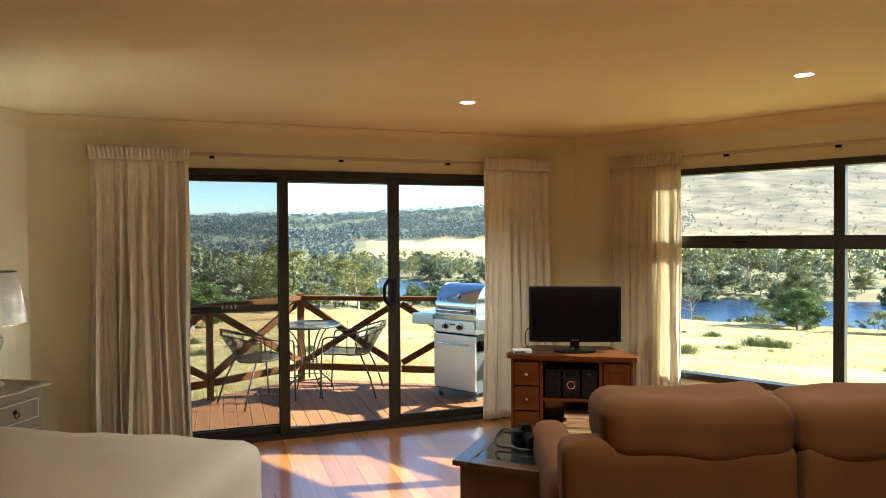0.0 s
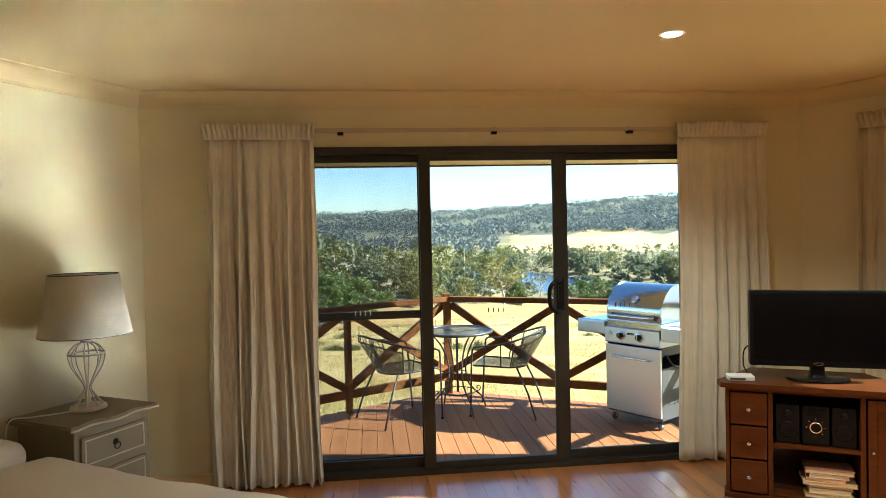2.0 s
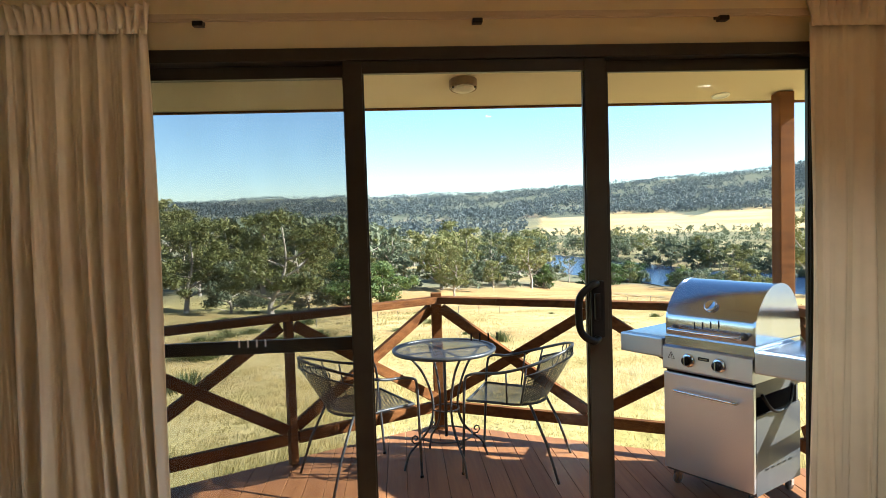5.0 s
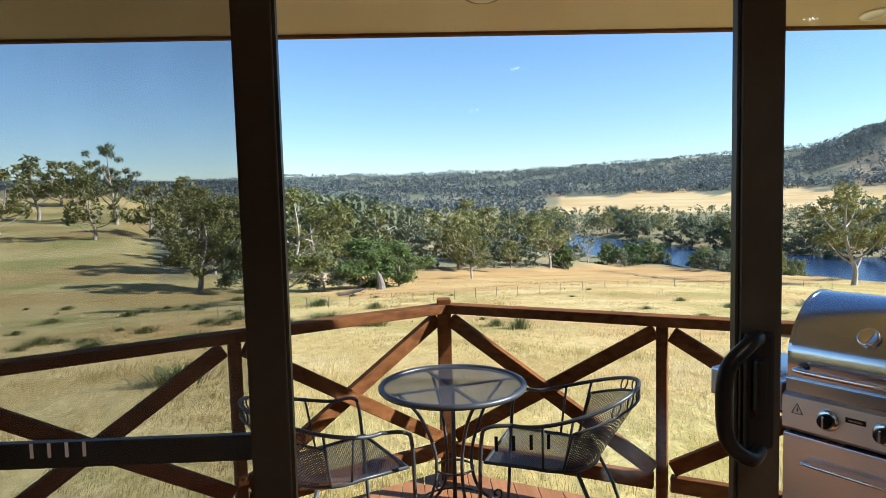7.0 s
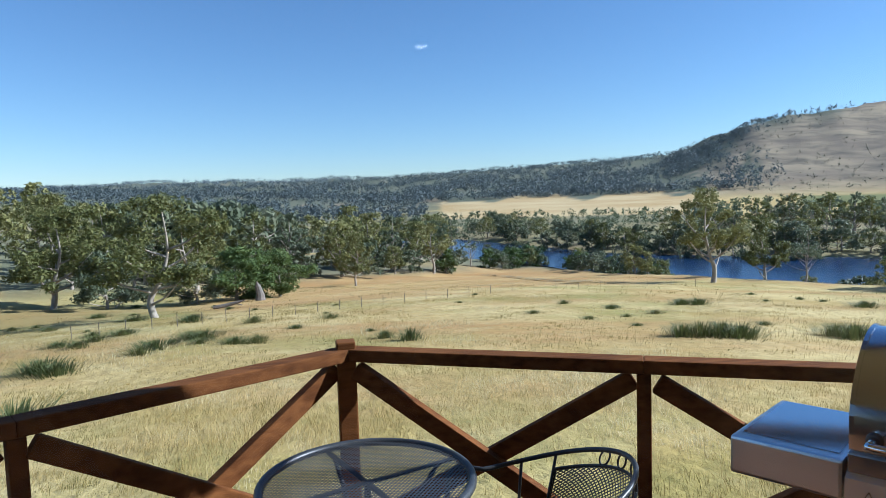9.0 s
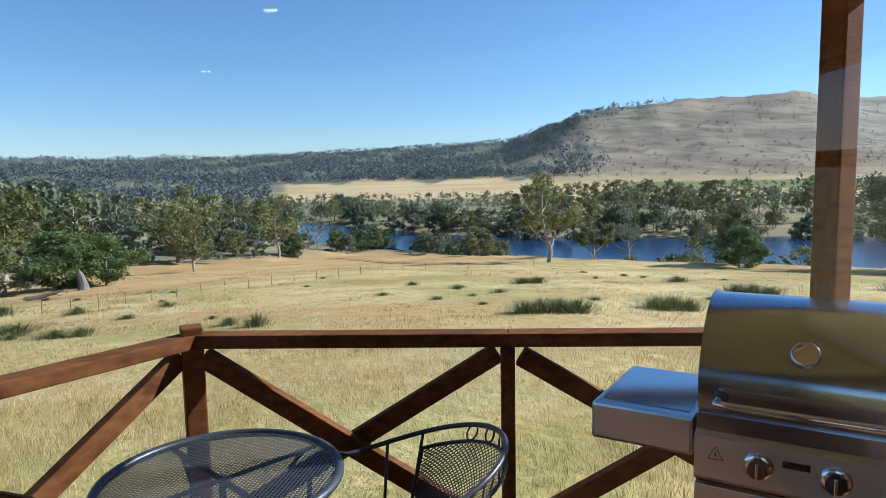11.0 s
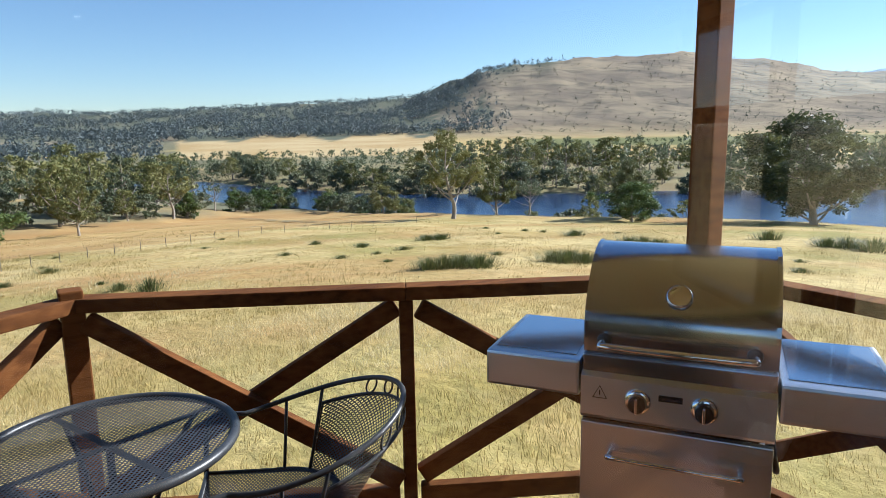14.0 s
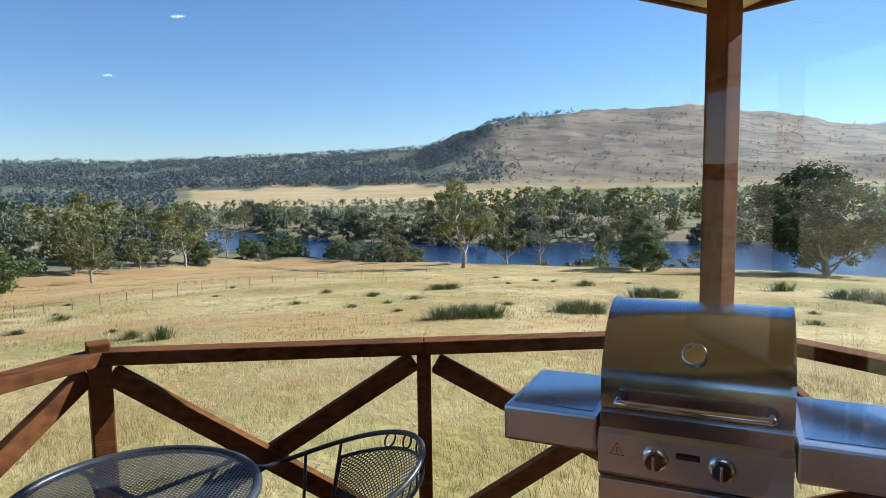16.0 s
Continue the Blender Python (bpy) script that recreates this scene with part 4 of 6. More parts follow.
tv = thing("television", MT @ pose(0.03, 0.20, 0.683, 0, 0, 6), "black flat-screen television, switched off, on an oval stand", "television")
bm = bmesh.new()
lathe(bm, [(0.16, 0), (0.165, 0.006), (0.16, 0.013), (0.05, 0.018), (0.035, 0.03)], 32, Matrix.Diagonal((1, 0.6, 1, 1)))
box(bm, (-0.035, -0.015, 0.02), (0.035, 0.03, 0.10), None, 0.006)
part("stand", bm, BLACK, tv, smooth=False)
bm = bmesh.new()
box(bm, (-0.352, -0.03, 0.075), (0.352, 0.04, 0.505), None, 0.012)
box(bm, (-0.22, 0.04, 0.12), (0.22, 0.075, 0.42), None, 0.015)
part("casing", bm, BLACK, tv)
bm = bmesh.new()
box(bm, (-0.328, -0.033, 0.117), (0.328, -0.029, 0.482))
part("screen", bm, SCREEN, tv, "glossy black screen")
bm = bmesh.new()
tube(bm, [(0.026 * math.cos(a), -0.032, 0.094 + 0.007 * math.sin(a)) for a in [i * 2 * math.pi / 20 for i in range(20)]], 0.0022, 5, True)
part("badge", bm, CHROME, tv, "small oval silver badge", smooth=True)
bm = bmesh.new()
tube(bm, spline([(-0.30, 0.05, 0.2), (-0.37, 0.03, 0.16), (-0.38, 0.02, 0.07), (-0.36, 0.0, 0.012), (-0.40, -0.03, 0.006)], 6), 0.004, 6)
part("cable", bm, BLACK, tv, smooth=True)
rt = thing("set_top_box", MT @ pose(-0.37, 0.08, 0.683, 0, 0, 10), "small white plastic box beside the television", "box")
bm = bmesh.new()
box(bm, (-0.07, -0.04, 0.0), (0.07, 0.05, 0.028), None, 0.006)
part("shell", bm, WHITE, rt)
bm = bmesh.new()
box(bm, (-0.06, -0.042, 0.008), (0.02, -0.0385, 0.018))
part("front_strip", bm, DARKGREY, rt)

# stereo: centre unit and two speakers
for k, (x, w) in enumerate(((-0.135, 0.115), (0.0, 0.13), (0.135, 0.115))):
    nm = "stereo" if k == 1 else "loudspeaker"
    th = thing(nm, MT @ pose(x, 0.03, 0.356), "black compact stereo with a chrome dial" if k == 1 else "small black loudspeaker box in the cabinet", nm, "" if k == 1 else "stereo speakers")
    bm = bmesh.new()
    box(bm, (-w / 2, 0.0, 0), (w / 2, 0.2, 0.215), None, 0.006)
    part("case", bm, BLACK, th)
    bm = bmesh.new()
    if k == 1:
        tube(bm, [(0.028 * math.cos(a), -0.003, 0.10 + 0.028 * math.sin(a)) for a in [i * 2 * math.pi / 24 for i in range(24)]], 0.004, 6, True)
        part("dial_ring", bm, CHROME, th, "chrome dial ring", smooth=True)
        for i in range(8):
            a = i * math.pi / 4
            b2 = bmesh.new()
            lathe(b2, [(0.004, 0), (0.003, 0.003)], 8, Matrix.Translation((0.045 * math.cos(a), 0.0, 0.10 + 0.045 * math.sin(a))) @ pose(0, 0, 0, 90))
            part("button", b2, CHROME, th)
        b2 = bmesh.new()
        box(b2, (-0.04, -0.003, 0.17), (0.04, 0.0, 0.195))
        part("display", b2, SCREEN, th)
    else:
        lathe(bm, [(0.042, 0), (0.044, 0.003), (0.036, 0.004), (0.012, -0.001)], 24, Matrix.Translation((0, 0.0, 0.08)) @ pose(0, 0, 0, 90))
        part("woofer", bm, BLACK, th, smooth=True)
        b2 = bmesh.new()
        lathe(b2, [(0.018, 0), (0.019, 0.003), (0.006, 0.002)], 20, Matrix.Translation((0, 0.0, 0.17)) @ pose(0, 0, 0, 90))
        part("tweeter", b2, BLACK, th, smooth=True)
# books
BOOKS = [(0.45, 0.33, 0.12), (0.62, 0.55, 0.42), (0.35, 0.42, 0.36), (0.60, 0.50, 0.30), (0.50, 0.20, 0.10), (0.66, 0.62, 0.55), (0.30, 0.16, 0.10)]
PAPER = mat("book paper", (0.70, 0.63, 0.48), 0.8, vary=0.08, scale=2, stretch=(1, 1, 300))
zb = 0.0755
rnd = random.Random(11)
for k in range(7):
    hgt = rnd.uniform(0.018, 0.032)
    wd, dp = rnd.uniform(0.19, 0.26), rnd.uniform(0.14, 0.17)
    th = thing("book", MT @ pose(0.06 + rnd.uniform(-.012, .012), 0.10, zb, 0, 0, rnd.uniform(-5, 5)), "closed book in a stack on the cabinet shelf", "book", "stacked books")
    col = mat("book cover", BOOKS[k], 0.6, vary=0.05)
    bm = bmesh.new()
    box(bm, (-wd / 2, -dp / 2, 0), (wd / 2, dp / 2, 0.0025))
    box(bm, (-wd / 2, -dp / 2, hgt - 0.003), (wd / 2, dp / 2, hgt - 0.0005))
    box(bm, (-wd / 2, -dp / 2, 0.0025), (-wd / 2 + 0.003, dp / 2, hgt - 0.003))
    part("cover", bm, col, th)
    bm = bmesh.new()
    box(bm, (-wd / 2 + 0.003, -dp / 2 + 0.004, 0.0025), (wd / 2 - 0.004, dp / 2 - 0.004, hgt - 0.003))
    part("page_block", bm, PAPER, th)
    zb += hgt

# ---- coffee table: local x along its length ----
MC = pose(0.62, -2.12, 0, 0, 0, -42)
ct = thing("coffee_table", MC, "dark stained coffee table with a glass inset top", "table")
bm = bmesh.new()
for lo, hi in (((-0.30, -0.33, 0.425), (-0.21, 0.33, 0.452)), ((0.66, -0.33, 0.425), (0.75, 0.33, 0.452)), ((-0.21, -0.33, 0.425), (0.66, -0.24, 0.452)), ((-0.21, 0.24, 0.425), (0.66, 0.33, 0.452))):
    box(bm, lo, hi, None, 0.005)
part("top_frame", bm, DARKWOOD, ct)
bm = bmesh.new()
box(bm, (-0.21, -0.24, 0.436), (0.66, 0.24, 0.446))
part("glass_inset", bm, mat("smoked glass", (0.02, 0.022, 0.024), 0.06, vary=0.05), ct, "dark glass inset")
bm = bmesh.new()
box(bm, (-0.27, -0.30, 0.05), (0.72, 0.30, 0.424), None, 0.006)
part("body", bm, DARKWOOD, ct)
for x in (-0.25, 0.70):
    for y in (-0.28, 0.28):
        bm = bmesh.new()
        box(bm, (x - 0.03, y - 0.03, 0), (x + 0.03, y + 0.03, 0.05), None, 0.004)
        part("foot", bm, DARKWOOD, ct)
# camera on the table
cb = thing("camera_body", MC @ pose(-0.03, 0.05, 0.4525, 0, 0, 40), "black camera with its lens and strap on the table", "camera")
bm = bmesh.new()
box(bm, (-0.07, -0.035, 0), (0.07, 0.035, 0.085), None, 0.014)
box(bm, (-0.03, -0.03, 0.08), (0.03, 0.03, 0.115), None, 0.012)
part("body", bm, BLACK, cb)
bm = bmesh.new()
lathe(bm, [(0.034, 0), (0.036, 0.02), (0.034, 0.05), (0.038, 0.055), (0.038, 0.095), (0.03, 0.098)], 24, Matrix.Translation((0, -0.03, 0.043)) @ pose(0, 0, 0, 90))
part("lens", bm, BLACK, cb, smooth=False)
bm = bmesh.new()
tube(bm, spline([(-0.07, 0, 0.075), (-0.11, 0.02, 0.09), (-0.15, 0.03, 0.05), (-0.16, 0.0, 0.012), (-0.10, -0.05, 0.008), (-0.06, -0.10, 0.008), (0.02, -0.14, 0.008)], 6), 0.007, 6)
part("strap", bm, DARKGREY, cb, smooth=True)

# ---- sofa: local x along the back, y forward to the window ----
MS = pose(1.20, -3.075, -0.03, 0, 0, -21)
sf = thing("sofa", MS, "tan suede two-seat recliner sofa", "sofa")
part("seat_base", soft_slab((-0.82, -0.02, 0.06), (0.98, 0.80, 0.32), 0.05, seg=(10, 10, 10)), SOFA, sf, smooth=True)
for x0, x1 in ((-0.66, 0.08), (0.10, 0.82)):
    part("seat_cushion", soft_slab((x0, 0.12, 0.30), (x1, 0.84, 0.48), 0.08, seg=(12, 12, 12), seed=x0, lump=0.02), SOFA, sf, smooth=True)
    bk = part("backrest", soft_slab((x0 - 0.01, -0.22, 0.20), (x1 + 0.01, 0.10, 0.80), 0.10, seg=(14, 14, 14), seed=x0 + 2, lump=0.02), SOFA, sf, smooth=True)
    part("head_pillow", soft_slab((x0 - 0.012, -0.283, 0.70), (x1 + 0.006, 0.13, 0.968), 0.095, seg=(16, 16, 16), seed=x0 + 5, lump=0.025), SOFA, bk, "padded rolled top", smooth=True)
for x0, x1 in ((-0.86, -0.66), (0.80, 1.0)):
    part("armrest", soft_slab((x0, -0.20, 0.06), (x1, 0.80, 0.62), 0.085, seg=(12, 12, 12), seed=x0, lump=0.015), SOFA, sf, smooth=True)
for x0, x1 in ((-0.83, 0.079), (0.101, 0.98)):
    part("back_shell", soft_slab((x0, -0.275, 0.08), (x1, -0.08, 0.80), 0.045, seg=(16, 12, 16), seed=9 + x0, lump=0.010), SOFA, sf, "upholstered outer back", smooth=True)

# ---- fly screen on the fixed side ----
def screen_mat():
    m = bpy.data.materials.new("fly screen mesh")
    m.use_nodes = True
    n, l = m.node_tree.nodes, m.node_tree.links
    b = n["Principled BSDF"]
    b.inputs["Base Color"].default_value, b.inputs["Roughness"].default_value = (0.03, 0.03, 0.032, 1), 0.7
    tr = n.new("ShaderNodeBsdfTransparent")
    mx = n.new("ShaderNodeMixShader")
    nz = n.new("ShaderNodeTexNoise")
    nz.inputs["Scale"].default_value = 9
    mr = n.new("ShaderNodeMapRange")
    mr.inputs[3].default_value, mr.inputs[4].default_value = 0.48, 0.55
    l.new(nz.outputs[0], mr.inputs[0])
    l.new(mr.outputs[0], mx.inputs[0])
    l.new(tr.outputs[0], mx.inputs[1])
    l.new(b.outputs[0], mx.inputs[2])
    l.new(mx.outputs[0], n["Material Output"].inputs[0])
    return m


scr = tagged(thing("door_2", pose(0, 0, 0), "sliding fly screen door with a dark middle rail", "screen door"), kind="structure")
bm = bmesh.new()
for lo, hi in (((-1.33, 0.082, 0.036), (-1.295, 0.098, 2.064)), ((-0.475, 0.082, 0.036), (-0.435, 0.098, 2.064)), ((-1.295, 0.083, 2.02), (-0.475, 0.097, 2.064)), ((-1.295, 0.083, 0.036), (-0.475, 0.097, 0.10)), ((-1.295, 0.081, 1.005), (-0.475, 0.099, 1.055))):
    box(bm, lo, hi, None, 0.002)
part("screen_frame", bm, ALU, scr)
bm = bmesh.new()
bm.faces.new([bm.verts.new(p) for p in ((-1.295, 0.09, 0.10), (-0.475, 0.09, 0.10), (-0.475, 0.09, 2.02), (-1.295, 0.09, 2.02))])
part("insect_mesh", bm, screen_mat(), scr, "grey insect mesh")
# safety marks on the glass
for sash_ob, xc, y, mk in ((s_left, -0.86, 0.0585, WHITE), (s_mid, 0.0, 0.001, BLACK), (s_right, 0.87, 0.0385, BLACK)):
    for k in range(4):
        bm = bmesh.new()
        box(bm, (xc - 0.051 + k * 0.032, y - .001, 1.035), (xc - 0.045 + k * 0.032, y, 1.063))
        part("safety_mark", bm, mk, sash_ob)

# ---- soffit lamps ----
th = thing("ceiling_lamp", pose(0.065, 1.12, soffit_z(1.12) + 0.004, -10.8), "round brown drum veranda lamp with cream diffuser, off", "lamp")
bm = bmesh.new()
lathe(bm, [(0.0001, 0.0), (0.074, 0.0), (0.075, -0.004), (0.075, -0.044), (0.072, -0.048), (0.064, -0.048)], 32)
part("base", bm, LAMPBROWN, th, "brown painted drum")
bm = bmesh.new()
lathe(bm, [(0.0001, -0.064), (0.03, -0.062), (0.05, -0.056), (0.066, -0.046)], 32)
part("diffuser", bm, WHITEIRON, th, "shallow cream diffuser", smooth=True)
for sx in (-1, 1):
    bm = bmesh.new()
    lathe(bm, [(0.0001, -0.009), (0.005, -0.008), (0.006, 0.0)], 10, Matrix.Translation((sx * 0.058, -0.034, -0.048)))
    part("screw", bm, BLACK, th)
th = thing("soffit_downlight", pose(1.62, 1.40, soffit_z(1.40), -10.8), "small round recessed soffit light, off", "downlight")
bm = bmesh.new()
lathe(bm, [(0.0001, -0.003), (0.04, -0.004), (0.042, -0.007), (0.05, -0.006), (0.052, 0.002)], 24)
part("trim_ring", bm, WHITE, th, smooth=True)

# ---- barbecue: local x along the front, y to the back ----
bq = thing("barbecue", pose(1.185, 1.215, DZ, 0, 0, -57.5), "stainless steel gas barbecue with closed hood and side shelves", "barbecue")
W = 0.525
bm = bmesh.new()
prof = [(0.015, 0.862), (0.012, 0.955), (0.03, 1.01), (0.065, 1.065), (0.115, 1.115), (0.175, 1.15), (0.245, 1.163), (0.31, 1.155), (0.37, 1.125), (0.42, 1.07), (0.455, 1.0), (0.47, 0.93), (0.475, 0.862)]
pr = spline([(y, z, 0) for y, z in prof], 4)
a = [bm.verts.new((0.012, p.x, p.y)) for p in pr]
b = [bm.verts.new((W - 0.012, p.x, p.y)) for p in pr]
for i in range(len(pr) - 1):
    bm.faces.new((a[i], a[i + 1], b[i + 1], b[i]))
bmesh.ops.recalc_face_normals(bm, faces=bm.faces[:])
hood = part("hood", bm, STEEL, bq, "curved brushed steel hood", smooth=True)
md = hood.modifiers.new("thick", "SOLIDIFY")
md.thickness, md.use_rim = 0.004, False
for x in (0.0, W - 0.012):
    bm = bmesh.new()
    pts = [(p.x, p.y) for p in pr[::2]]
    va = [bm.verts.new((x, y * 1.01, z + 0.004)) for y, z in pts]
    vb = [bm.verts.new((x + 0.012, y * 1.01, z + 0.004)) for y, z in pts]
    bm.faces.new(va)
    bm.faces.new(vb[::-1])
    for i in range(len(pts)):
        j = (i + 1) % len(pts)
        bm.faces.new((va[i], vb[i], vb[j], va[j]))
    bmesh.ops.recalc_face_normals(bm, faces=bm.faces[:])
    part("hood_end", bm, STEEL, bq)
bm = bmesh.new()
tube(bm, spline([(0.06, 0.012, 0.905), (0.06, -0.035, 0.905), (0.075, -0.048, 0.905), (W / 2, -0.052, 0.905), (W - 0.075, -0.048, 0.905), (W - 0.06, -0.035, 0.905), (W - 0.06, 0.012, 0.905)], 5), 0.011, 10)
hd = part("hood_handle", bm, CHROME, hood, "polished bar handle", smooth=True)
for x in (0.06, W - 0.06):
    bm = bmesh.new()
    lathe(bm, [(0.022, 0), (0.020, 0.008), (0.014, 0.010)], 18, Matrix.Translation((x, 0.014, 0.905)) @ pose(0, 0, 0, 90))
    part("handle_boss", bm, DARKGREY, hood, smooth=True)
gm = Matrix.Translation((W / 2, 0.043, 1.045)) @ pose(0, 0, 0, 50)
bm = bmesh.new()
lathe(bm, [(0.036, -0.004), (0.036, 0.008), (0.031, 0.013), (0.026, 0.010)], 30, gm)
gz = part("thermometer", bm, CHROME, hood, "round chrome temperature gauge", smooth=True)
bm = bmesh.new()
lathe(bm, [(0.0001, 0.0085), (0.026, 0.0085), (0.0265, 0.007)], 30, gm)
part("dial_face", bm, SCREEN, gz)
bm = bmesh.new()
box(bm, (0.0, 0.0, 0.80), (W, 0.48, 0.862), None, 0.004)
part("firebox", bm, STEEL, bq)
bm = bmesh.new()
t = bmesh.new()
pts = [(-0.016, 0.672), (-0.022, 0.682), (-0.020, 0.80), (0.03, 0.828), (0.48, 0.80), (0.48, 0.672)]
va = [t.verts.new((0.0, y, z)) for y, z in pts]
vb = [t.verts.new((W, y, z)) for y, z in pts]
t.faces.new(va)
t.faces.new(vb[::-1])
for i in range(len(pts)):
    j = (i + 1) % len(pts)
    t.faces.new((va[i], vb[i], vb[j], va[j]))
bmesh.ops.recalc_face_normals(t, faces=t.faces[:])
join(bm, t)
cpn = part("control_panel", bm, STEEL2, bq, "upright steel control panel")
for x in (0.165, 0.345):
    km = Matrix.Translation((x, -0.021, 0.742)) @ pose(0, 0, 0, 89)
    bm = bmesh.new()
    lathe(bm, [(0.038, 0), (0.038, 0.006), (0.030, 0.010)], 26, km)
    bz = part("knob_bezel", bm, CHROME, cpn, smooth=True)
    bm = bmesh.new()
    lathe(bm, [(0.026, 0.006), (0.024, 0.036), (0.020, 0.040)], 22, km)
    part("knob", bm, BLACK, bz, smooth=True)
    bm = bmesh.new()
    box(bm, (-0.004, -0.022, 0.04), (0.004, 0.022, 0.046), km, 0.002)
    part("pointer", bm, CHROME, bz)
bm = bmesh.new()
box(bm, (0.222, -0.0235, 0.752), (0.287, -0.0185, 0.770))
part("name_plate", bm, BLACK, cpn, "small black plate")
bm = bmesh.new()
box(bm, (0.232, -0.0250, 0.758), (0.277, -0.0225, 0.764))
part("plate_bar", bm, CHROME, cpn)
bm = bmesh.new()
ring = [(0.036, -0.0215, 0.738), (0.076, -0.0215, 0.738), (0.056, -0.0210, 0.775)]
tube(bm, ring, 0.0022, 5, True)
box(bm, (0.0545, -0.0230, 0.747), (0.0575, -0.0190, 0.761))
part("warning_label", bm, BLACK, cpn, "black warning triangle")
bm = bmesh.new()
box(bm, (0.0, -0.012, 0.105), (W, 0.012, 0.655), None, 0.004)
dr = part("cabinet_door", bm, STEEL2, bq, "flat steel cabinet door")
bm = bmesh.new()
tube(bm, spline([(0.09, -0.012, 0.565), (0.09, -0.038, 0.565), (0.11, -0.045, 0.565), (0.425, -0.045, 0.565), (0.445, -0.038, 0.565), (0.445, -0.012, 0.565)], 4), 0.007, 8)
part("door_handle", bm, CHROME, dr, smooth=True)
bm = bmesh.new()
box(bm, (0.0, 0.014, 0.10), (0.012, 0.47, 0.672))
box(bm, (W - 0.012, 0.014, 0.10), (W, 0.47, 0.50))
box(bm, (W - 0.012, 0.014, 0.60), (W, 0.47, 0.672))
box(bm, (0.012, 0.455, 0.10), (W - .012, 0.47, 0.672))
box(bm, (0.0, 0.014, 0.085), (W, 0.47, 0.10))
part("cabinet_side", bm, DARKGREY, bq, "dark grey enamelled side panels")
bm = bmesh.new()
tube(bm, spline([(W + 0.004, 0.06, 0.61), (W + 0.02, 0.12, 0.53), (W + 0.02, 0.22, 0.50), (W + 0.02, 0.32, 0.53), (W + 0.004, 0.38, 0.61)], 5), 0.009, 8)
part("gas_hose", bm, BLACK, bq, smooth=True)
for k in range(5):
    bm = bmesh.new()
    box(bm, (W - 0.001, 0.10 + 0.06 * k, 0.20), (W + 0.002, 0.13 + 0.06 * k, 0.21))
    part("vent_slot", bm, BLACK, bq)
for x0, x1 in ((-0.302, -0.006), (W + 0.006, W + 0.29)):
    bm = bmesh.new()
    box(bm, (x0, -0.015, 0.730), (x1, 0.43, 0.843), None, 0.010)
    sh = part("side_shelf", bm, STEEL2, bq, "folded steel side shelf")
    bm = bmesh.new()
    box(bm, (x0 + 0.02, 0.03, 0.8435), (x1 - 0.02, 0.41, 0.8455))
    part("shelf_top", bm, STEEL, sh)
for x in (0.04, W - 0.04):
    for y in (0.05, 0.43):
        bm = bmesh.new()
        lathe(bm, [(0.012, -0.014), (0.030, -0.012), (0.034, -0.004), (0.034, 0.004), (0.030, 0.012), (0.012, 0.014)], 18, Matrix.Translation((x, y, 0.0345)) @ pose(0, 0, 0, 0, 90))
        wh = part("castor", bm, DARKGREY, bq, smooth=True)
        bm = bmesh.new()
        box(bm, (x - 0.019, y - 0.014, 0.03), (x - 0.016, y + 0.014, 0.086))
        box(bm, (x + 0.016, y - 0.014, 0.03), (x + 0.019, y + 0.014, 0.086))
        part("castor_fork", bm, CHROME, wh)


# ---- wire furniture ----
def wire_patch(bm, fn, pitch_u, pitch_v, w, steps, inside=None):
    """Two crossing families of thin strips over a unit patch."""
    for fam in (1, -1):
        nline = int(2 / pitch_u)
        for i in range(-nline, 2 * nline):
            c = i * pitch_u
            pts = []
            for k in range(steps + 1):
                v = k / steps
                u = c + fam * v * pitch_u / pitch_v * 1.0
                if 0 <= u <= 1 and (inside is None or inside(u, v)):
                    pts.append((u, v))
                elif pts:
                    break
            if len(pts) < 2:
                continue
            last = None
            for j, (u, v) in enumerate(pts):
                p = Vector(fn(u, v))
                u2, v2 = pts[min(j + 1, len(pts) - 1)]
                u1, v1 = pts[max(j - 1, 0)]
                d = (Vector(fn(u2, v2)) - Vector(fn(u1, v1))).normalized()
                e = 1e-3
                nrm = (Vector(fn(min(u + e, 1), v)) - Vector(fn(max(u - e, 0), v))).cross(Vector(fn(u, min(v + e, 1))) - Vector(fn(u, max(v - e, 0)))).normalized()
                s = d.cross(nrm).normalized() * w / 2
                o = nrm * 0.0009 * fam
                cur = [bm.verts.new(p + s + o), bm.verts.new(p - s + o)]
                if last:
                    bm.faces.new((last[0], last[1], cur[1], cur[0]))
                last = cur
    return bm


TM = pose(-0.045, 1.70, DZ, 0, 0, 20)
pt = thing("patio_table", TM, "round black wire mesh patio table with scrolled legs", "table")
R, TZ2 = 0.315, 0.735
bm = bmesh.new()
tube(bm, [(R * math.cos(a), R * math.sin(a), TZ2) for a in [i * 2 * math.pi / 64 for i in range(64)]], 0.0135, 10, True)
part("rim", bm, IRON, pt, smooth=True)
bm = bmesh.new()
wire_patch(bm, lambda u, v: ((u - .5) * 2 * R, (v - .5) * 2 * R, TZ2 + 0.004), 0.030, 0.0205, 0.0052, 90, lambda u, v: (u - .5) ** 2 + (v - .5) ** 2 < 0.2475)
part("mesh_top", bm, IRON, pt, "expanded metal top")
for k in range(2):
    bm = bmesh.new()
    d = Vector((math.cos(k * math.pi / 2), math.sin(k * math.pi / 2), 0)) * (R - 0.01)
    beam(bm, -d + Vector((0, 0, TZ2 - 0.008 - .002 * k)), d + Vector((0, 0, TZ2 - 0.008 - .002 * k)), 0.016, 0.006, bevel=0)
    part("cross_bar", bm, IRON, pt)
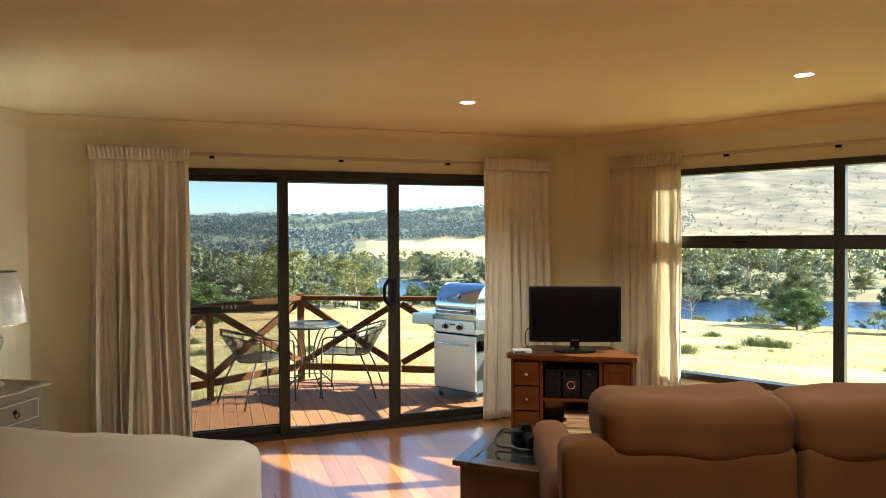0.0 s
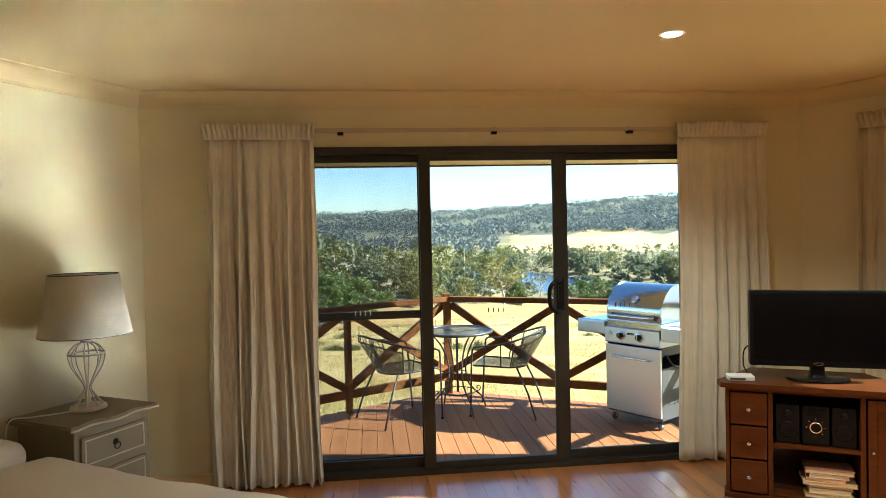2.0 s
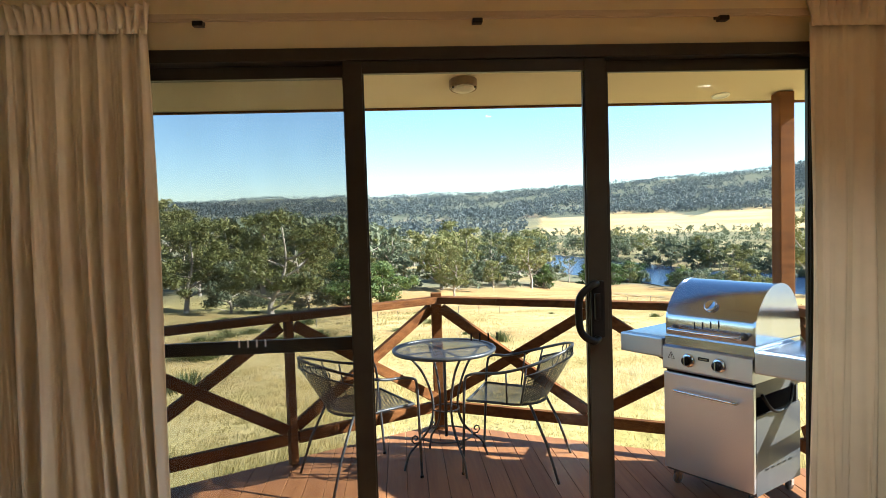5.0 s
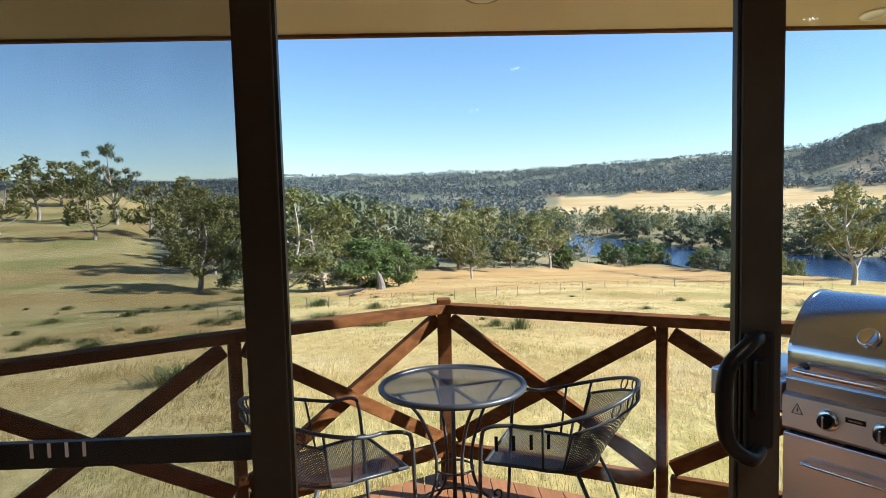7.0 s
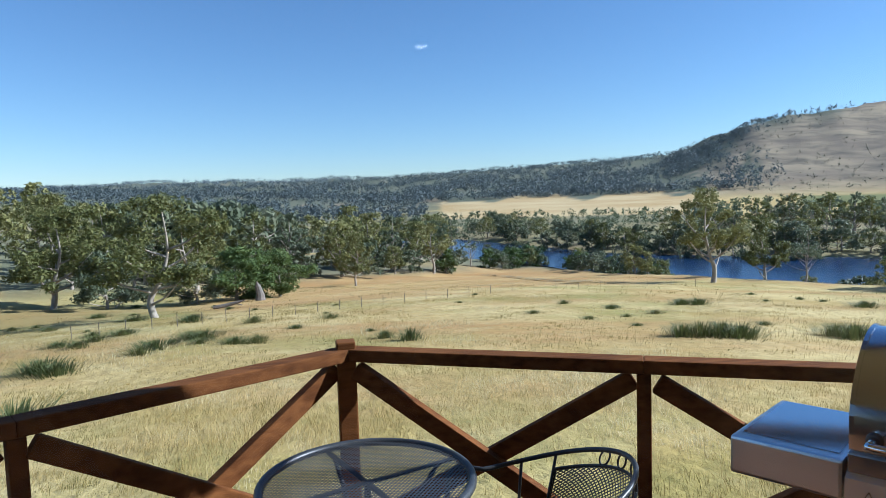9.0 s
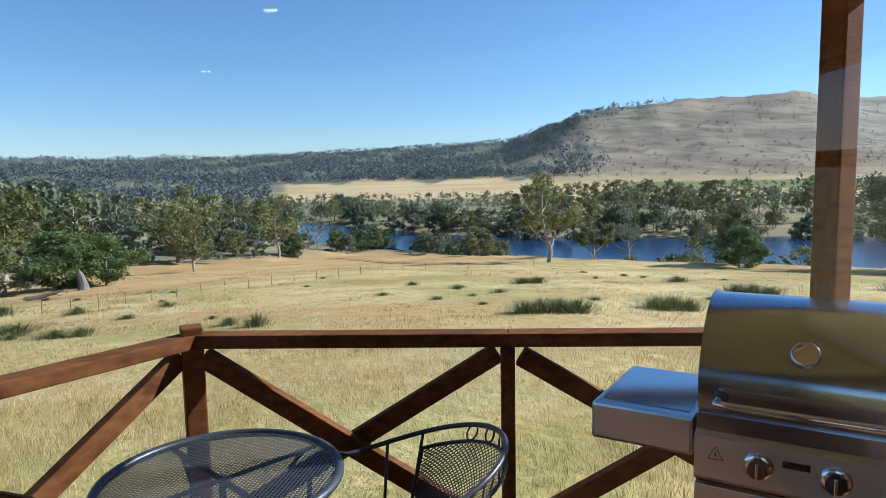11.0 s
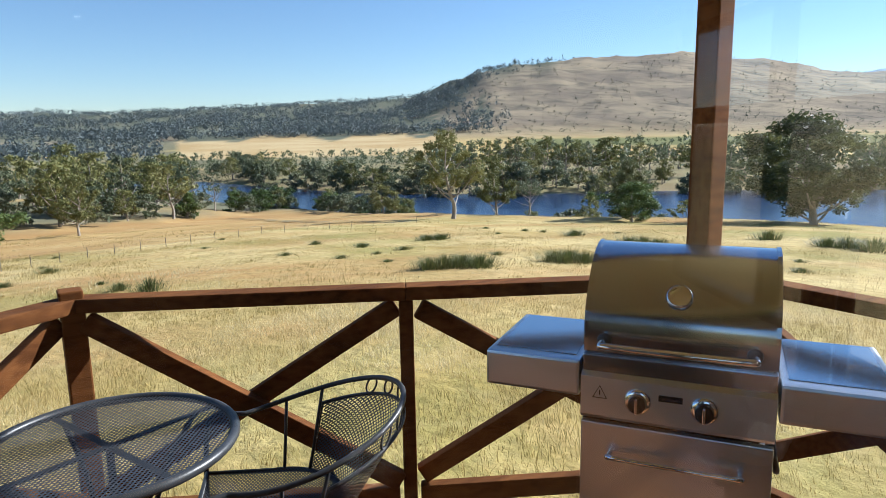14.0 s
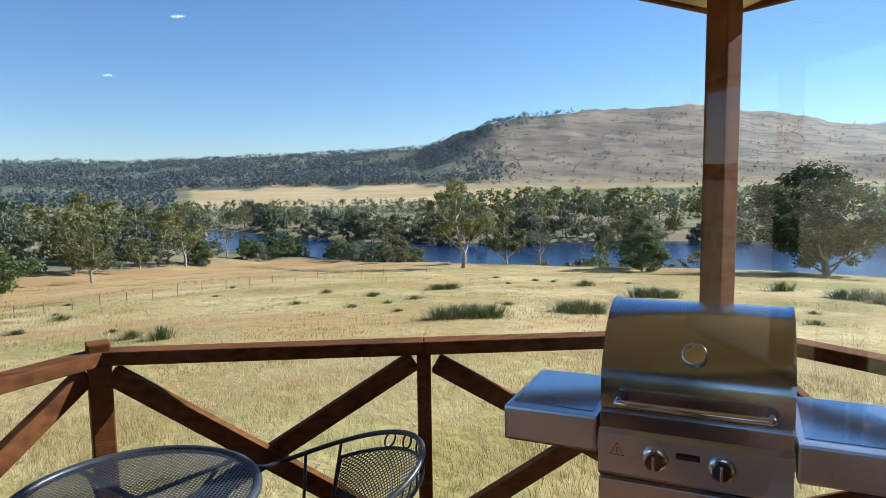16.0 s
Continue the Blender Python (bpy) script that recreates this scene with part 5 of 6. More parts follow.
for k in range(4):
    a = k * math.pi / 2
    bm = bmesh.new()
    pr = spline([(0.25, 0.726, 0), (0.16, 0.62, 0), (0.10, 0.48, 0), (0.085, 0.36, 0), (0.115, 0.25, 0), (0.19, 0.165, 0), (0.25, 0.11, 0), (0.275, 0.05, 0), (0.29, 0.007, 0)], 6)
    tube(bm, [(p.x * math.cos(a), p.x * math.sin(a), p.y) for p in pr], 0.0075, 8)
    lg = part("leg", bm, IRON, pt, "curved iron leg", smooth=True)
    bm = bmesh.new()
    sc = [(0.19 + (0.034 - 0.0035 * t) * math.cos(t * 0.9 - 2.2) + 0.02, 0.165 + (0.034 - 0.0035 * t) * math.sin(t * 0.9 - 2.2) + 0.03) for t in range(9)]
    tube(bm, [(x * math.cos(a), x * math.sin(a), z) for x, z in sc], 0.005, 6)
    part("scroll", bm, IRON, lg, smooth=True)
bm = bmesh.new()
for zz, rr in ((0.36, 0.085), (0.19, 0.165)):
    tube(bm, [(rr * math.cos(a), rr * math.sin(a), zz) for a in [i * 2 * math.pi / 32 for i in range(32)]], 0.005, 6, True)
lathe(bm, [(0.010, 0.18), (0.010, 0.72)], 10)
part("stretcher_ring", bm, IRON, pt, smooth=True)


def chair(m, label):
    """Barrel-backed wire chair; faces local +y."""
    th = thing("patio_chair", m, label, "chair", "patio chairs")

    def rim(t):  # t from -1 (one arm front) over 0 (back) to 1
        ang = t * radians(118)
        k = math.cos(t * math.pi / 2)
        return Vector((0.285 * math.sin(ang) * (1 + 0.06 * k), -0.05 - 0.30 * math.cos(ang) - 0.04 * k, 0.63 + 0.135 * k ** 1.6))

    def seat_edge(t):
        ang = t * radians(105)
        return Vector((0.215 * math.sin(ang), -0.02 - 0.20 * math.cos(ang), 0.44 - 0.01 * math.cos(ang)))

    top = [rim(-1 + i / 24) for i in range(49)]
    fl, fr = top[0], top[-1]
    bm = bmesh.new()
    left = spline([(-0.25, 0.25, 0.0), (-0.262, 0.235, 0.30), (-0.275, 0.22, 0.56), (-0.278, 0.19, 0.62), tuple(fl)], 6)
    right = [Vector((-p.x, p.y, p.z)) for p in left]
    tube(bm, left[:-1] + top + right[::-1][1:], 0.0085, 8)
    part("arm_and_rim", bm, IRON, th, "bent iron rod running over arms and back", smooth=True)
    for sx in (-1, 1):
        bm = bmesh.new()
        tube(bm, [(sx * 0.20, -0.16, 0.44), (sx * 0.235, -0.26, 0.22), (sx * 0.26, -0.33, 0.0)], 0.0085, 8)
        part("rear_leg", bm, IRON, th, smooth=True)
        for y0, y1, zt in ((0.02, -0.02, 0.0), (-0.08, -0.14, 0.0)):
            bm = bmesh.new()
            t0 = sx * (0.80 if y0 > 0 else 0.62)
            tube(bm, [tuple(seat_edge(sx * (0.85 if y0 > 0 else 0.62))), tuple(rim(t0))], 0.0055, 6)
            part("stay", bm, IRON, th, smooth=True)
    # seat frame and mesh
    fr_pts = [(-0.225, 0.22, 0.45), (0.225, 0.22, 0.45)] + [tuple(seat_edge(0.95 - i * 0.1)) for i in range(20)]
    bm = bmesh.new()
    tube(bm, fr_pts, 0.008, 8, True)
    part("seat_frame", bm, IRON, th, smooth=True)
    bm = bmesh.new()

    def seat(u, v):
        x = (u - 0.5) * 2
        y = 0.22 - v * 0.43
        half = 0.222 if v < 0.45 else 0.222 * math.sqrt(max(0.02, 1 - ((v - 0.45) / 0.56) ** 2))
        return (x * half, y, 0.447 - 0.022 * math.sin(math.pi * u) * math.sin(math.pi * v))
    wire_patch(bm, seat, 0.038, 0.025, 0.0046, 40)
    part("mesh_seat", bm, IRON, th, "expanded metal seat")
    bm = bmesh.new()

    def back(u, v):
        t = (u - 0.5) * 1.25
        return seat_edge(t) * (1 - v) + (rim(t) - Vector((0, 0, 0.055))) * v
    wire_patch(bm, back, 0.026, 0.049, 0.0044, 26)
    part("mesh_back", bm, IRON, th, "expanded metal back")
    bm = bmesh.new()
    tube(bm, [back(i / 30, 1) for i in range(31)], 0.006, 6)
    tube(bm, [back(0, i / 8) for i in range(9)], 0.006, 6)
    tube(bm, [back(1, i / 8) for i in range(9)], 0.006, 6)
    part("back_frame", bm, IRON, th, smooth=True)
    for i in range(6):
        bm = bmesh.new()
        t = (i - 2.5) * 0.135
        c0, c1 = rim(t) - Vector((0, 0, 0.052)), rim(t)
        d = (rim(t + 0.05) - rim(t - 0.05)).normalized() * 0.022
        mid = (c0 + c1) / 2
        tilt = 0.012 if i < 3 else -0.012
        lp_pts = [mid + d * math.cos(a) + (c1 - c0) * 0.5 * math.sin(a) + d * (tilt * 40) * math.sin(a) for a in [k * 2 * math.pi / 16 for k in range(16)]]
        tube(bm, lp_pts, 0.0035, 5, True)
        part("leaf_loop", bm, IRON, th, smooth=True)
    for sx in (-1, 1):
        bm = bmesh.new()
        lathe(bm, [(0.012, 0), (0.012, 0.012), (0.008, 0.016)], 10, Matrix.Translation((sx * 0.25, 0.25, 0)))
        part("foot_cap", bm, BLACK, th)
    return th


chair(pose(0.365, 1.65, DZ, 0, 0, 68), "black wire mesh patio armchair beside the round table")
chair(pose(-0.55, 1.60, DZ, 0, 0, -62), "black wire mesh patio armchair near the balustrade")

# ---- deck boards and floor boards ----
def strip(poly, x0, x1):
    """The part of a convex outline between two x lines, as an outline."""
    sw = [(y, x) for x, y in poly]
    a, b = span(sw, x0), span(sw, x1)
    if not a or not b:
        return None
    return a, b


xb = -2.118
while xb < 2.1:
    s = strip(DECK_POLY, xb + 0.002, min(xb + 0.120, 2.1185))
    if s:
        (a0, a1), (b0, b1) = s
        bm = bmesh.new()
        prism(bm, [(xb + 0.002, a0), (min(xb + 0.120, 2.1185), b0), (min(xb + 0.120, 2.1185), b1), (xb + 0.002, a1)], DZ - 0.03, DZ)
        bmesh.ops.bevel(bm, geom=bm.edges[:], offset=0.002, segments=1, affect="EDGES")
        part("deck_board", bm, DECK, deck_floor)
    xb += 0.121
slab = bmesh.new()
prism(slab, [(-CXW - .1, TH - .002), (CX + .1, TH - .002), (CORNER_X + TH - .005, CORNER_Y), (CORNER_X + TH - .005, BACK_Y - TH + .005), (-CORNER_W - TH + .005, BACK_Y - TH + .005), (-CORNER_W - TH + .005, CORNER_Y)][::-1], -0.16, -0.022)
fnd = bmesh.new()
prism(fnd, [(-CXW, TH - .03), (CX, TH - .03), (CORNER_X, CORNER_Y), (CORNER_X, BACK_Y), (-CORNER_W, BACK_Y), (-CORNER_W, CORNER_Y)][::-1], -1.5, -0.163)
tagged(part("foundation", fnd, SOFFIT), "plain rendered foundation under the house", "foundation", kind="structure")
floor = tagged(part("floor", slab, DARKWOOD), "glossy varnished reddish timber floorboards", "floor", kind="structure")
rnd = random.Random(4)
FW = 0.108
xb = -CORNER_W + 0.002
while xb < CORNER_X - 0.01:
    x1 = min(xb + FW - 0.0012, CORNER_X - 0.002)
    s = strip(ROOM, xb, x1)
    if s:
        (a0, a1), (b0, b1) = s
        cuts = [max(a0, b0)]
        y = cuts[0] + rnd.uniform(1.2, 4.5)
        while y < min(a1, b1) - 0.6:
            cuts.append(y)
            y += rnd.uniform(2.2, 4.6)
        for k, c in enumerate(cuts):
            lo_a = lo_b = c + (0.0006 if k else 0)
            if k == 0:
                lo_a, lo_b = a0, b0
            hi_a, hi_b = (a1, b1) if k == len(cuts) - 1 else (cuts[k + 1] - 0.0006,) * 2
            bm = bmesh.new()
            prism(bm, [(xb, lo_a), (x1, lo_b), (x1, hi_b), (xb, hi_a)], -0.02, 0)
            part("floorboard", bm, FLOOR, floor)
    xb += FW

# ---- vegetation ----
def leaf_mat(name, c1, c2, c3):
    m = bpy.data.materials.new(name)
    m.use_nodes = True
    n, l = m.node_tree.nodes, m.node_tree.links
    b = n["Principled BSDF"]
    b.inputs["Roughness"].default_value, b.inputs["Specular IOR Level"].default_value = 0.55, 0.25
    geo = n.new("ShaderNodeNewGeometry")
    oi = n.new("ShaderNodeObjectInfo")
    r = n.new("ShaderNodeValToRGB")
    r.color_ramp.elements[0].color, r.color_ramp.elements[1].color = (*c1, 1), (*c3, 1)
    e = r.color_ramp.elements.new(0.5)
    e.color = (*c2, 1)
    add = n.new("ShaderNodeMath")
    add.operation = "MULTIPLY_ADD"
    add.inputs[1].default_value, add.inputs[2].default_value = 0.55, 0.0
    sc = n.new("ShaderNodeMath")
    sc.operation = "MULTIPLY"
    sc.inputs[1].default_value = 0.45
    l.new(oi.outputs["Random"], sc.inputs[0])
    l.new(sc.outputs[0], add.inputs[2])
    l.new(geo.outputs["Random Per Island"], add.inputs[0])
    l.new(add.outputs[0], r.inputs[0])
    l.new(r.outputs[0], b.inputs["Base Color"])
    tl = n.new("ShaderNodeBsdfTranslucent")
    l.new(r.outputs[0], tl.inputs[0])
    mx = n.new("ShaderNodeMixShader")
    mx.inputs[0].default_value = 0.35
    l.new(b.outputs[0], mx.inputs[1])
    l.new(tl.outputs[0], mx.inputs[2])
    l.new(mx.outputs[0], n["Material Output"].inputs[0])
    return m


GUMLEAF = leaf_mat("gum leaves", (0.075, 0.085, 0.024), (0.16, 0.16, 0.05), (0.30, 0.27, 0.10))
DARKGUM = leaf_mat("dark gum leaves", (0.045, 0.06, 0.022), (0.085, 0.10, 0.036), (0.17, 0.165, 0.065))
WATTLE = leaf_mat("dense dark leaves", (0.04, 0.07, 0.022), (0.09, 0.13, 0.036), (0.16, 0.20, 0.055))
GREYLEAF = leaf_mat("grey-green leaves", (0.065, 0.08, 0.045), (0.12, 0.14, 0.075), (0.22, 0.22, 0.13))
# distance haze is mixed into this leaf colour as a bluish grey
HAZELEAF = leaf_mat("haze-tinted forest leaves", (0.082, 0.102, 0.106), (0.10, 0.12, 0.12), (0.125, 0.14, 0.132))
# stronger blue veil for the farthest trees, painted as leaf colour
BLUEHAZELEAF = leaf_mat("leaves in painted blue haze", (0.11, 0.135, 0.155), (0.125, 0.15, 0.165), (0.145, 0.165, 0.17))
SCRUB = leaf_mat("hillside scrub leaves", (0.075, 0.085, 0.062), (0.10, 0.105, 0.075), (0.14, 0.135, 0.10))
BARK = mat("pale gum bark", (0.20, 0.16, 0.12), 0.85, scale=2.5, stretch=(2, 2, 0.6), second=(0.42, 0.36, 0.29), bump=0.4, bump_scale=9)
DEADWOOD = mat("grey dead wood", (0.09, 0.07, 0.055), 0.9, scale=3, second=(0.22, 0.185, 0.15), bump=0.5, bump_scale=8)
GRASS = leaf_mat("dry grass blades", (0.21, 0.18, 0.048), (0.47, 0.345, 0.125), (0.72, 0.60, 0.34))
gn, gl_ = GRASS.node_tree.nodes, GRASS.node_tree.links
for nd in list(gn):
    if nd.type == "VALTORGB":
        ge = gn.new("ShaderNodeNewGeometry")
        t1, t2 = gn.new("ShaderNodeTexNoise"), gn.new("ShaderNodeMath")
        t1.inputs["Scale"].default_value, t1.inputs["Detail"].default_value = 0.3, 8
        gl_.new(ge.outputs["Position"], t1.inputs[0])
        mr_ = gn.new("ShaderNodeMapRange")
        mr_.inputs[1].default_value, mr_.inputs[2].default_value, mr_.inputs[4].default_value = 0.37, 0.62, 0.74
        gl_.new(t1.outputs[0], mr_.inputs[0])
        t2.operation = "MULTIPLY_ADD"
        t2.inputs[1].default_value = 0.32
        gl_.new(ge.outputs["Random Per Island"], t2.inputs[0])
        gl_.new(mr_.outputs[0], t2.inputs[2])
        gl_.new(t2.outputs[0], nd.inputs[0])
REED = leaf_mat("tussock blades", (0.055, 0.075, 0.022), (0.10, 0.115, 0.035), (0.22, 0.19, 0.07))


def cards(centres, radii, count, size, rs, squash=0.8, shell=0.5):
    """Many small leaf faces round centres; returns verts and faces."""
    c = np.repeat(np.asarray(centres, float), count, 0)
    rad = np.repeat(np.asarray(radii, float), count)[:, None]
    n = len(c)
    d = rs.normal(size=(n, 3))
    d /= np.linalg.norm(d, axis=1)[:, None]
    rr = shell + (1 - shell) * rs.random((n, 1))
    p = c + d * rad * rr * np.array([1, 1, squash])
    t1 = rs.normal(size=(n, 3))
    t1 /= np.linalg.norm(t1, axis=1)[:, None]
    t2 = np.cross(t1, d + 0.3 * rs.normal(size=(n, 3)))
    t2 /= np.linalg.norm(t2, axis=1)[:, None] + 1e-9
    s = size * (0.6 + 0.8 * rs.random((n, 1)))
    v = np.stack([p - t1 * s, p - t2 * s * 0.45, p + t1 * s, p + t2 * s * 0.45], 1).reshape(-1, 3)
    f = np.arange(4 * n).reshape(-1, 4)
    return v, f


def mesh_from(name, v, f, material):
    me = bpy.data.meshes.new(name)
    me.from_pydata(np.asarray(v).tolist(), [], np.asarray(f).tolist())
    me.materials.append(material)
    me.update()
    return me


def tree(name, seed, h, spread, leaf, label, low=0.3, clumps=60, per=112, size=0.15, open_=1.0, trunk_r=None, limbs=9):
    """A tree with a tapered trunk, limbs and a leafy crown of clumps."""
    rnd = random.Random(seed)
    rs = np.random.RandomState(seed)
    th = thing(name, pose(0, -300, -60), label, "tree", "trees of the valley")
    tr = trunk_r or h * 0.025
    bend = [rnd.uniform(-0.09, 0.09) * h for _ in range(4)]
    spine = spline([(0, 0, -0.4), (bend[2] * .35, bend[3] * .35, h * 0.14), (bend[0] * .4, bend[1] * .4, h * 0.3), (bend[0], bend[1], h * 0.55), (bend[0] * 1.3, bend[1] * .6, h * 0.86)], 5)
    bm = bmesh.new()
    tube(bm, spine, [tr * (1.25 - 1.1 * i / (len(spine) - 1)) for i in range(len(spine))], 8)
    cen, rad = [], []
    for k in range(limbs):
        t = low * 0.7 + (0.8 - low * 0.7) * (k + 0.5) / limbs
        base = spine[int(t * (len(spine) - 1))]
        a = k * 2.4 + rnd.uniform(-0.4, 0.4)
        ln = spread * rnd.uniform(0.55, 1.0) * (1.1 - 0.45 * abs(t - 0.5))
        rise = h * rnd.uniform(0.12, 0.30)
        tip = base + Vector((math.cos(a) * ln, math.sin(a) * ln, rise))
        mid = base + Vector((math.cos(a) * ln * 0.5, math.sin(a) * ln * 0.5, rise * 0.35))
        tube(bm, spline([base, mid, tip], 3), [tr * 0.5 * (1 - 0.8 * i / 6) for i in range(7)], 5)
        for j in range(max(2, clumps // limbs)):
            u = rnd.uniform(0.45, 1.1)
            p = base.lerp(tip, u) + Vector((rnd.gauss(0, spread * 0.16), rnd.gauss(0, spread * 0.16), rnd.gauss(h * 0.03, h * 0.05)))
            if p.z < h * low:
                p.z = h * low + rnd.uniform(0, 0.1) * h
            cen.append(tuple(p))
            rad.append(rnd.uniform(0.09, 0.17) * spread * 1.5 * open_)
    top = spine[-1]
    for j in range(clumps // 6):
        cen.append((top.x + rnd.gauss(0, spread * 0.2), top.y + rnd.gauss(0, spread * 0.2), h * rnd.uniform(0.8, 0.96)))
        rad.append(rnd.uniform(0.12, 0.2) * spread * 1.4 * open_)
    part("trunk", bm, BARK, th, smooth=True)
    v, f = cards(cen, rad, per, size, rs, 0.75, 0.35)
    ob = new("crown", mesh_from("crown", v, f, leaf))
    ob.parent = th
    return th


KINDS = [
    tree("gum_tree", 1, 10, 3.6, GUMLEAF, "tall pale-trunked gum tree with open olive foliage", 0.38),
    tree("gum_tree", 2, 9, 4.0, GUMLEAF, "spreading gum tree with olive foliage", 0.30),
    tree("gum_tree", 3, 11, 3.2, GREYLEAF, "slender grey-green gum tree", 0.42, clumps=38),
    tree("gum_tree", 4, 8, 3.4, GUMLEAF, "rounded gum tree with dense olive foliage", 0.22, clumps=54),
    tree("wattle_tree", 5, 5, 2.9, WATTLE, "dense dark green rounded tree near the river", 0.05, clumps=66, per=120, size=0.13, open_=1.2),
    tree("shrub_tree", 6, 4.5, 2.8, GREYLEAF, "low bushy grey-green tree", 0.06, clumps=60, per=110, size=0.13, open_=1.15),
    tree("broad_gum_tree", 8, 10, 5.0, DARKGUM, "large spreading dark gum tree beside the river", 0.10, clumps=150, per=130, size=0.16, open_=0.95, limbs=15),
    tree("bare_tree", 7, 8, 2.6, GREYLEAF, "thin half-bare grey tree", 0.45, clumps=16, per=50, size=0.13, limbs=12, trunk_r=0.13),
]
KIND_H = [10, 9, 11, 8, 5, 4.5, 10, 8]
placed = set()
FAR_CROWNS = {}


def thin_crown(kind):
    """A crown of fewer, larger leaves for trees far off."""
    if kind not in FAR_CROWNS:
        crown = [c for c in KINDS[kind].children if c.name.startswith("crown")][0]
        v = np.empty(len(crown.data.vertices) * 3)
        crown.data.vertices.foreach_get("co", v)
        v = v.reshape(-1, 4, 3)[::5]
        mid = v.mean(1, keepdims=True)
        v = (mid + (v - mid) * 2.0).reshape(-1, 3)
        FAR_CROWNS[kind] = mesh_from("crown", v, np.arange(len(v)).reshape(-1, 4), crown.data.materials[0])
    return FAR_CROWNS[kind]


def plant(kind, az, h, r=None, el=None, wide=1.0, turn=0.0, label=""):
    if r is None:
        x, y, z, r = at_el(az, el)
    else:
        x, y = r * math.sin(radians(az)), r * math.cos(radians(az))
        z = ground_z(x, y)
    s = h / KIND_H[kind]
    m = Matrix.Translation((x, y, z)) @ pose(0, 0, 0, 0, 0, turn)
    src = KINDS[kind]
    if kind in placed:
        ob = copy_thing(src, m)
    else:
        ob = src
        placed.add(kind)
    ob.matrix_world = m @ Matrix.Diagonal((s * wide, s * wide, s, 1))
    if label:
        ob["label"] = label
    if r > 84 and ob is not src:
        for c in ob.children:
            if c.name.startswith("crown"):
                c.data = thin_crown(kind)
    return ob


# trees that stand out
plant(0, 34.6, 9.4, el=-7.5, wide=0.95, turn=40, label="tall white-trunked gum tree at the meadow's edge")
plant(4, 49.9, 3.7, el=-7.7, wide=1.3, turn=10)
plant(6, 49.6, 5.9, r=70, wide=0.75, turn=70)
plant(6, 63.4, 10.0, el=-7.4, wide=1.25, turn=15)
plant(3, 69.5, 6.8, el=-7.3, wide=1.0, turn=115)
plant(7, 41.2, 6.0, r=76, turn=30)
plant(3, 38.5, 7.2, r=80, wide=0.9, turn=220)
plant(1, -11.8, 7.0, el=-8.8, wide=1.1, turn=300, label="old gum tree with a thick twisted trunk")
plant(3, -18.8, 7.6, el=-7.4, wide=1.15, turn=130)
plant(5, -15.2, 4.2, r=56, wide=1.0, turn=80)
plant(4, -5.4, 4.2, el=-7.9, wide=1.35, turn=60)
plant(4, -1.9, 3.9, el=-7.85, wide=1.3, turn=200)
plant(5, -8.6, 3.2, el=-8.0, wide=1.2, turn=150)
plant(1, 4.6, 6.2, el=-7.35, wide=0.8, turn=250)
plant(0, 11.4, 8.6, el=-6.5, wide=0.95, turn=90)
plant(3, 3.4, 8.0, el=-6.5, wide=1.0, turn=20)
plant(7, 14.6, 7.5, r=132, turn=50)
plant(2, -24.3, 14.5, r=130, wide=1.0, turn=33, label="tall lone gum tree on the rising paddock")
plant(1, -26.0, 9.0, r=105, turn=210)
plant(1, -32.0, 10.0, r=120, turn=20)
plant(0, -29.5, 12.0, r=140, turn=120)
plant(3, -22.0, 8.5, r=112, turn=190)
plant(1, -38.0, 11.0, r=130, turn=290)
rnd = random.Random(21)


def scatter(count, az0, az1, r_of, kinds, h0, h1):
    for _ in range(count):
        az = rnd.uniform(az0, az1)
        r = r_of(az)
        plant(rnd.choice(kinds), az, rnd.uniform(h0, h1), r=r, wide=rnd.uniform(0.85, 1.2), turn=rnd.uniform(0, 360))


def edge_at(az):
    return float(lerp_tab(az, AZS, EDGE))


def far_at(az):
    return float(lerp_tab(az, AZS, FAR))


scatter(16, -20, -6, lambda a: rnd.uniform(72, 105), (0, 1, 2, 3, 5), 6.5, 10)
scatter(34, -18, 13, lambda a: edge_at(a) + rnd.uniform(14, 70), (0, 1, 2, 3, 3, 5), 6.5, 11)
scatter(26, -8, 24, lambda a: edge_at(a) + rnd.uniform(6, 40), (4, 5, 5, 3), 3.0, 5.0)
scatter(40, -20, 16, lambda a: rnd.uniform(150, 250), (0, 1, 2, 3, 7), 8, 12)
scatter(26, 11, 31, lambda a: float(lerp_tab(a, AZS, NEAR)) - rnd.uniform(2, 30), (3, 5, 5, 4), 2.6, 5.0)
scatter(9, 32, 60, lambda a: float(lerp_tab(a, AZS, NEAR)) - rnd.uniform(2, 20), (3, 5, 5, 1), 3.5, 7)
scatter(80, 16, 80, lambda a: far_at(a) + rnd.uniform(2, 26), (5, 5, 3, 1, 7), 4, 7.5)
scatter(46, 34, 80, lambda a: far_at(a) + rnd.uniform(25, 95), (2, 0, 7, 7, 3), 8, 13)
scatter(34, 8, 36, lambda a: far_at(a) + rnd.uniform(15, 150), (1, 3, 5, 5), 3.5, 6.5)
scatter(10, -40, -24, lambda a: rnd.uniform(150, 240), (0, 1, 3), 8, 12)

# distant woods: many small crowns in one sheet
rs = np.random.RandomState(5)


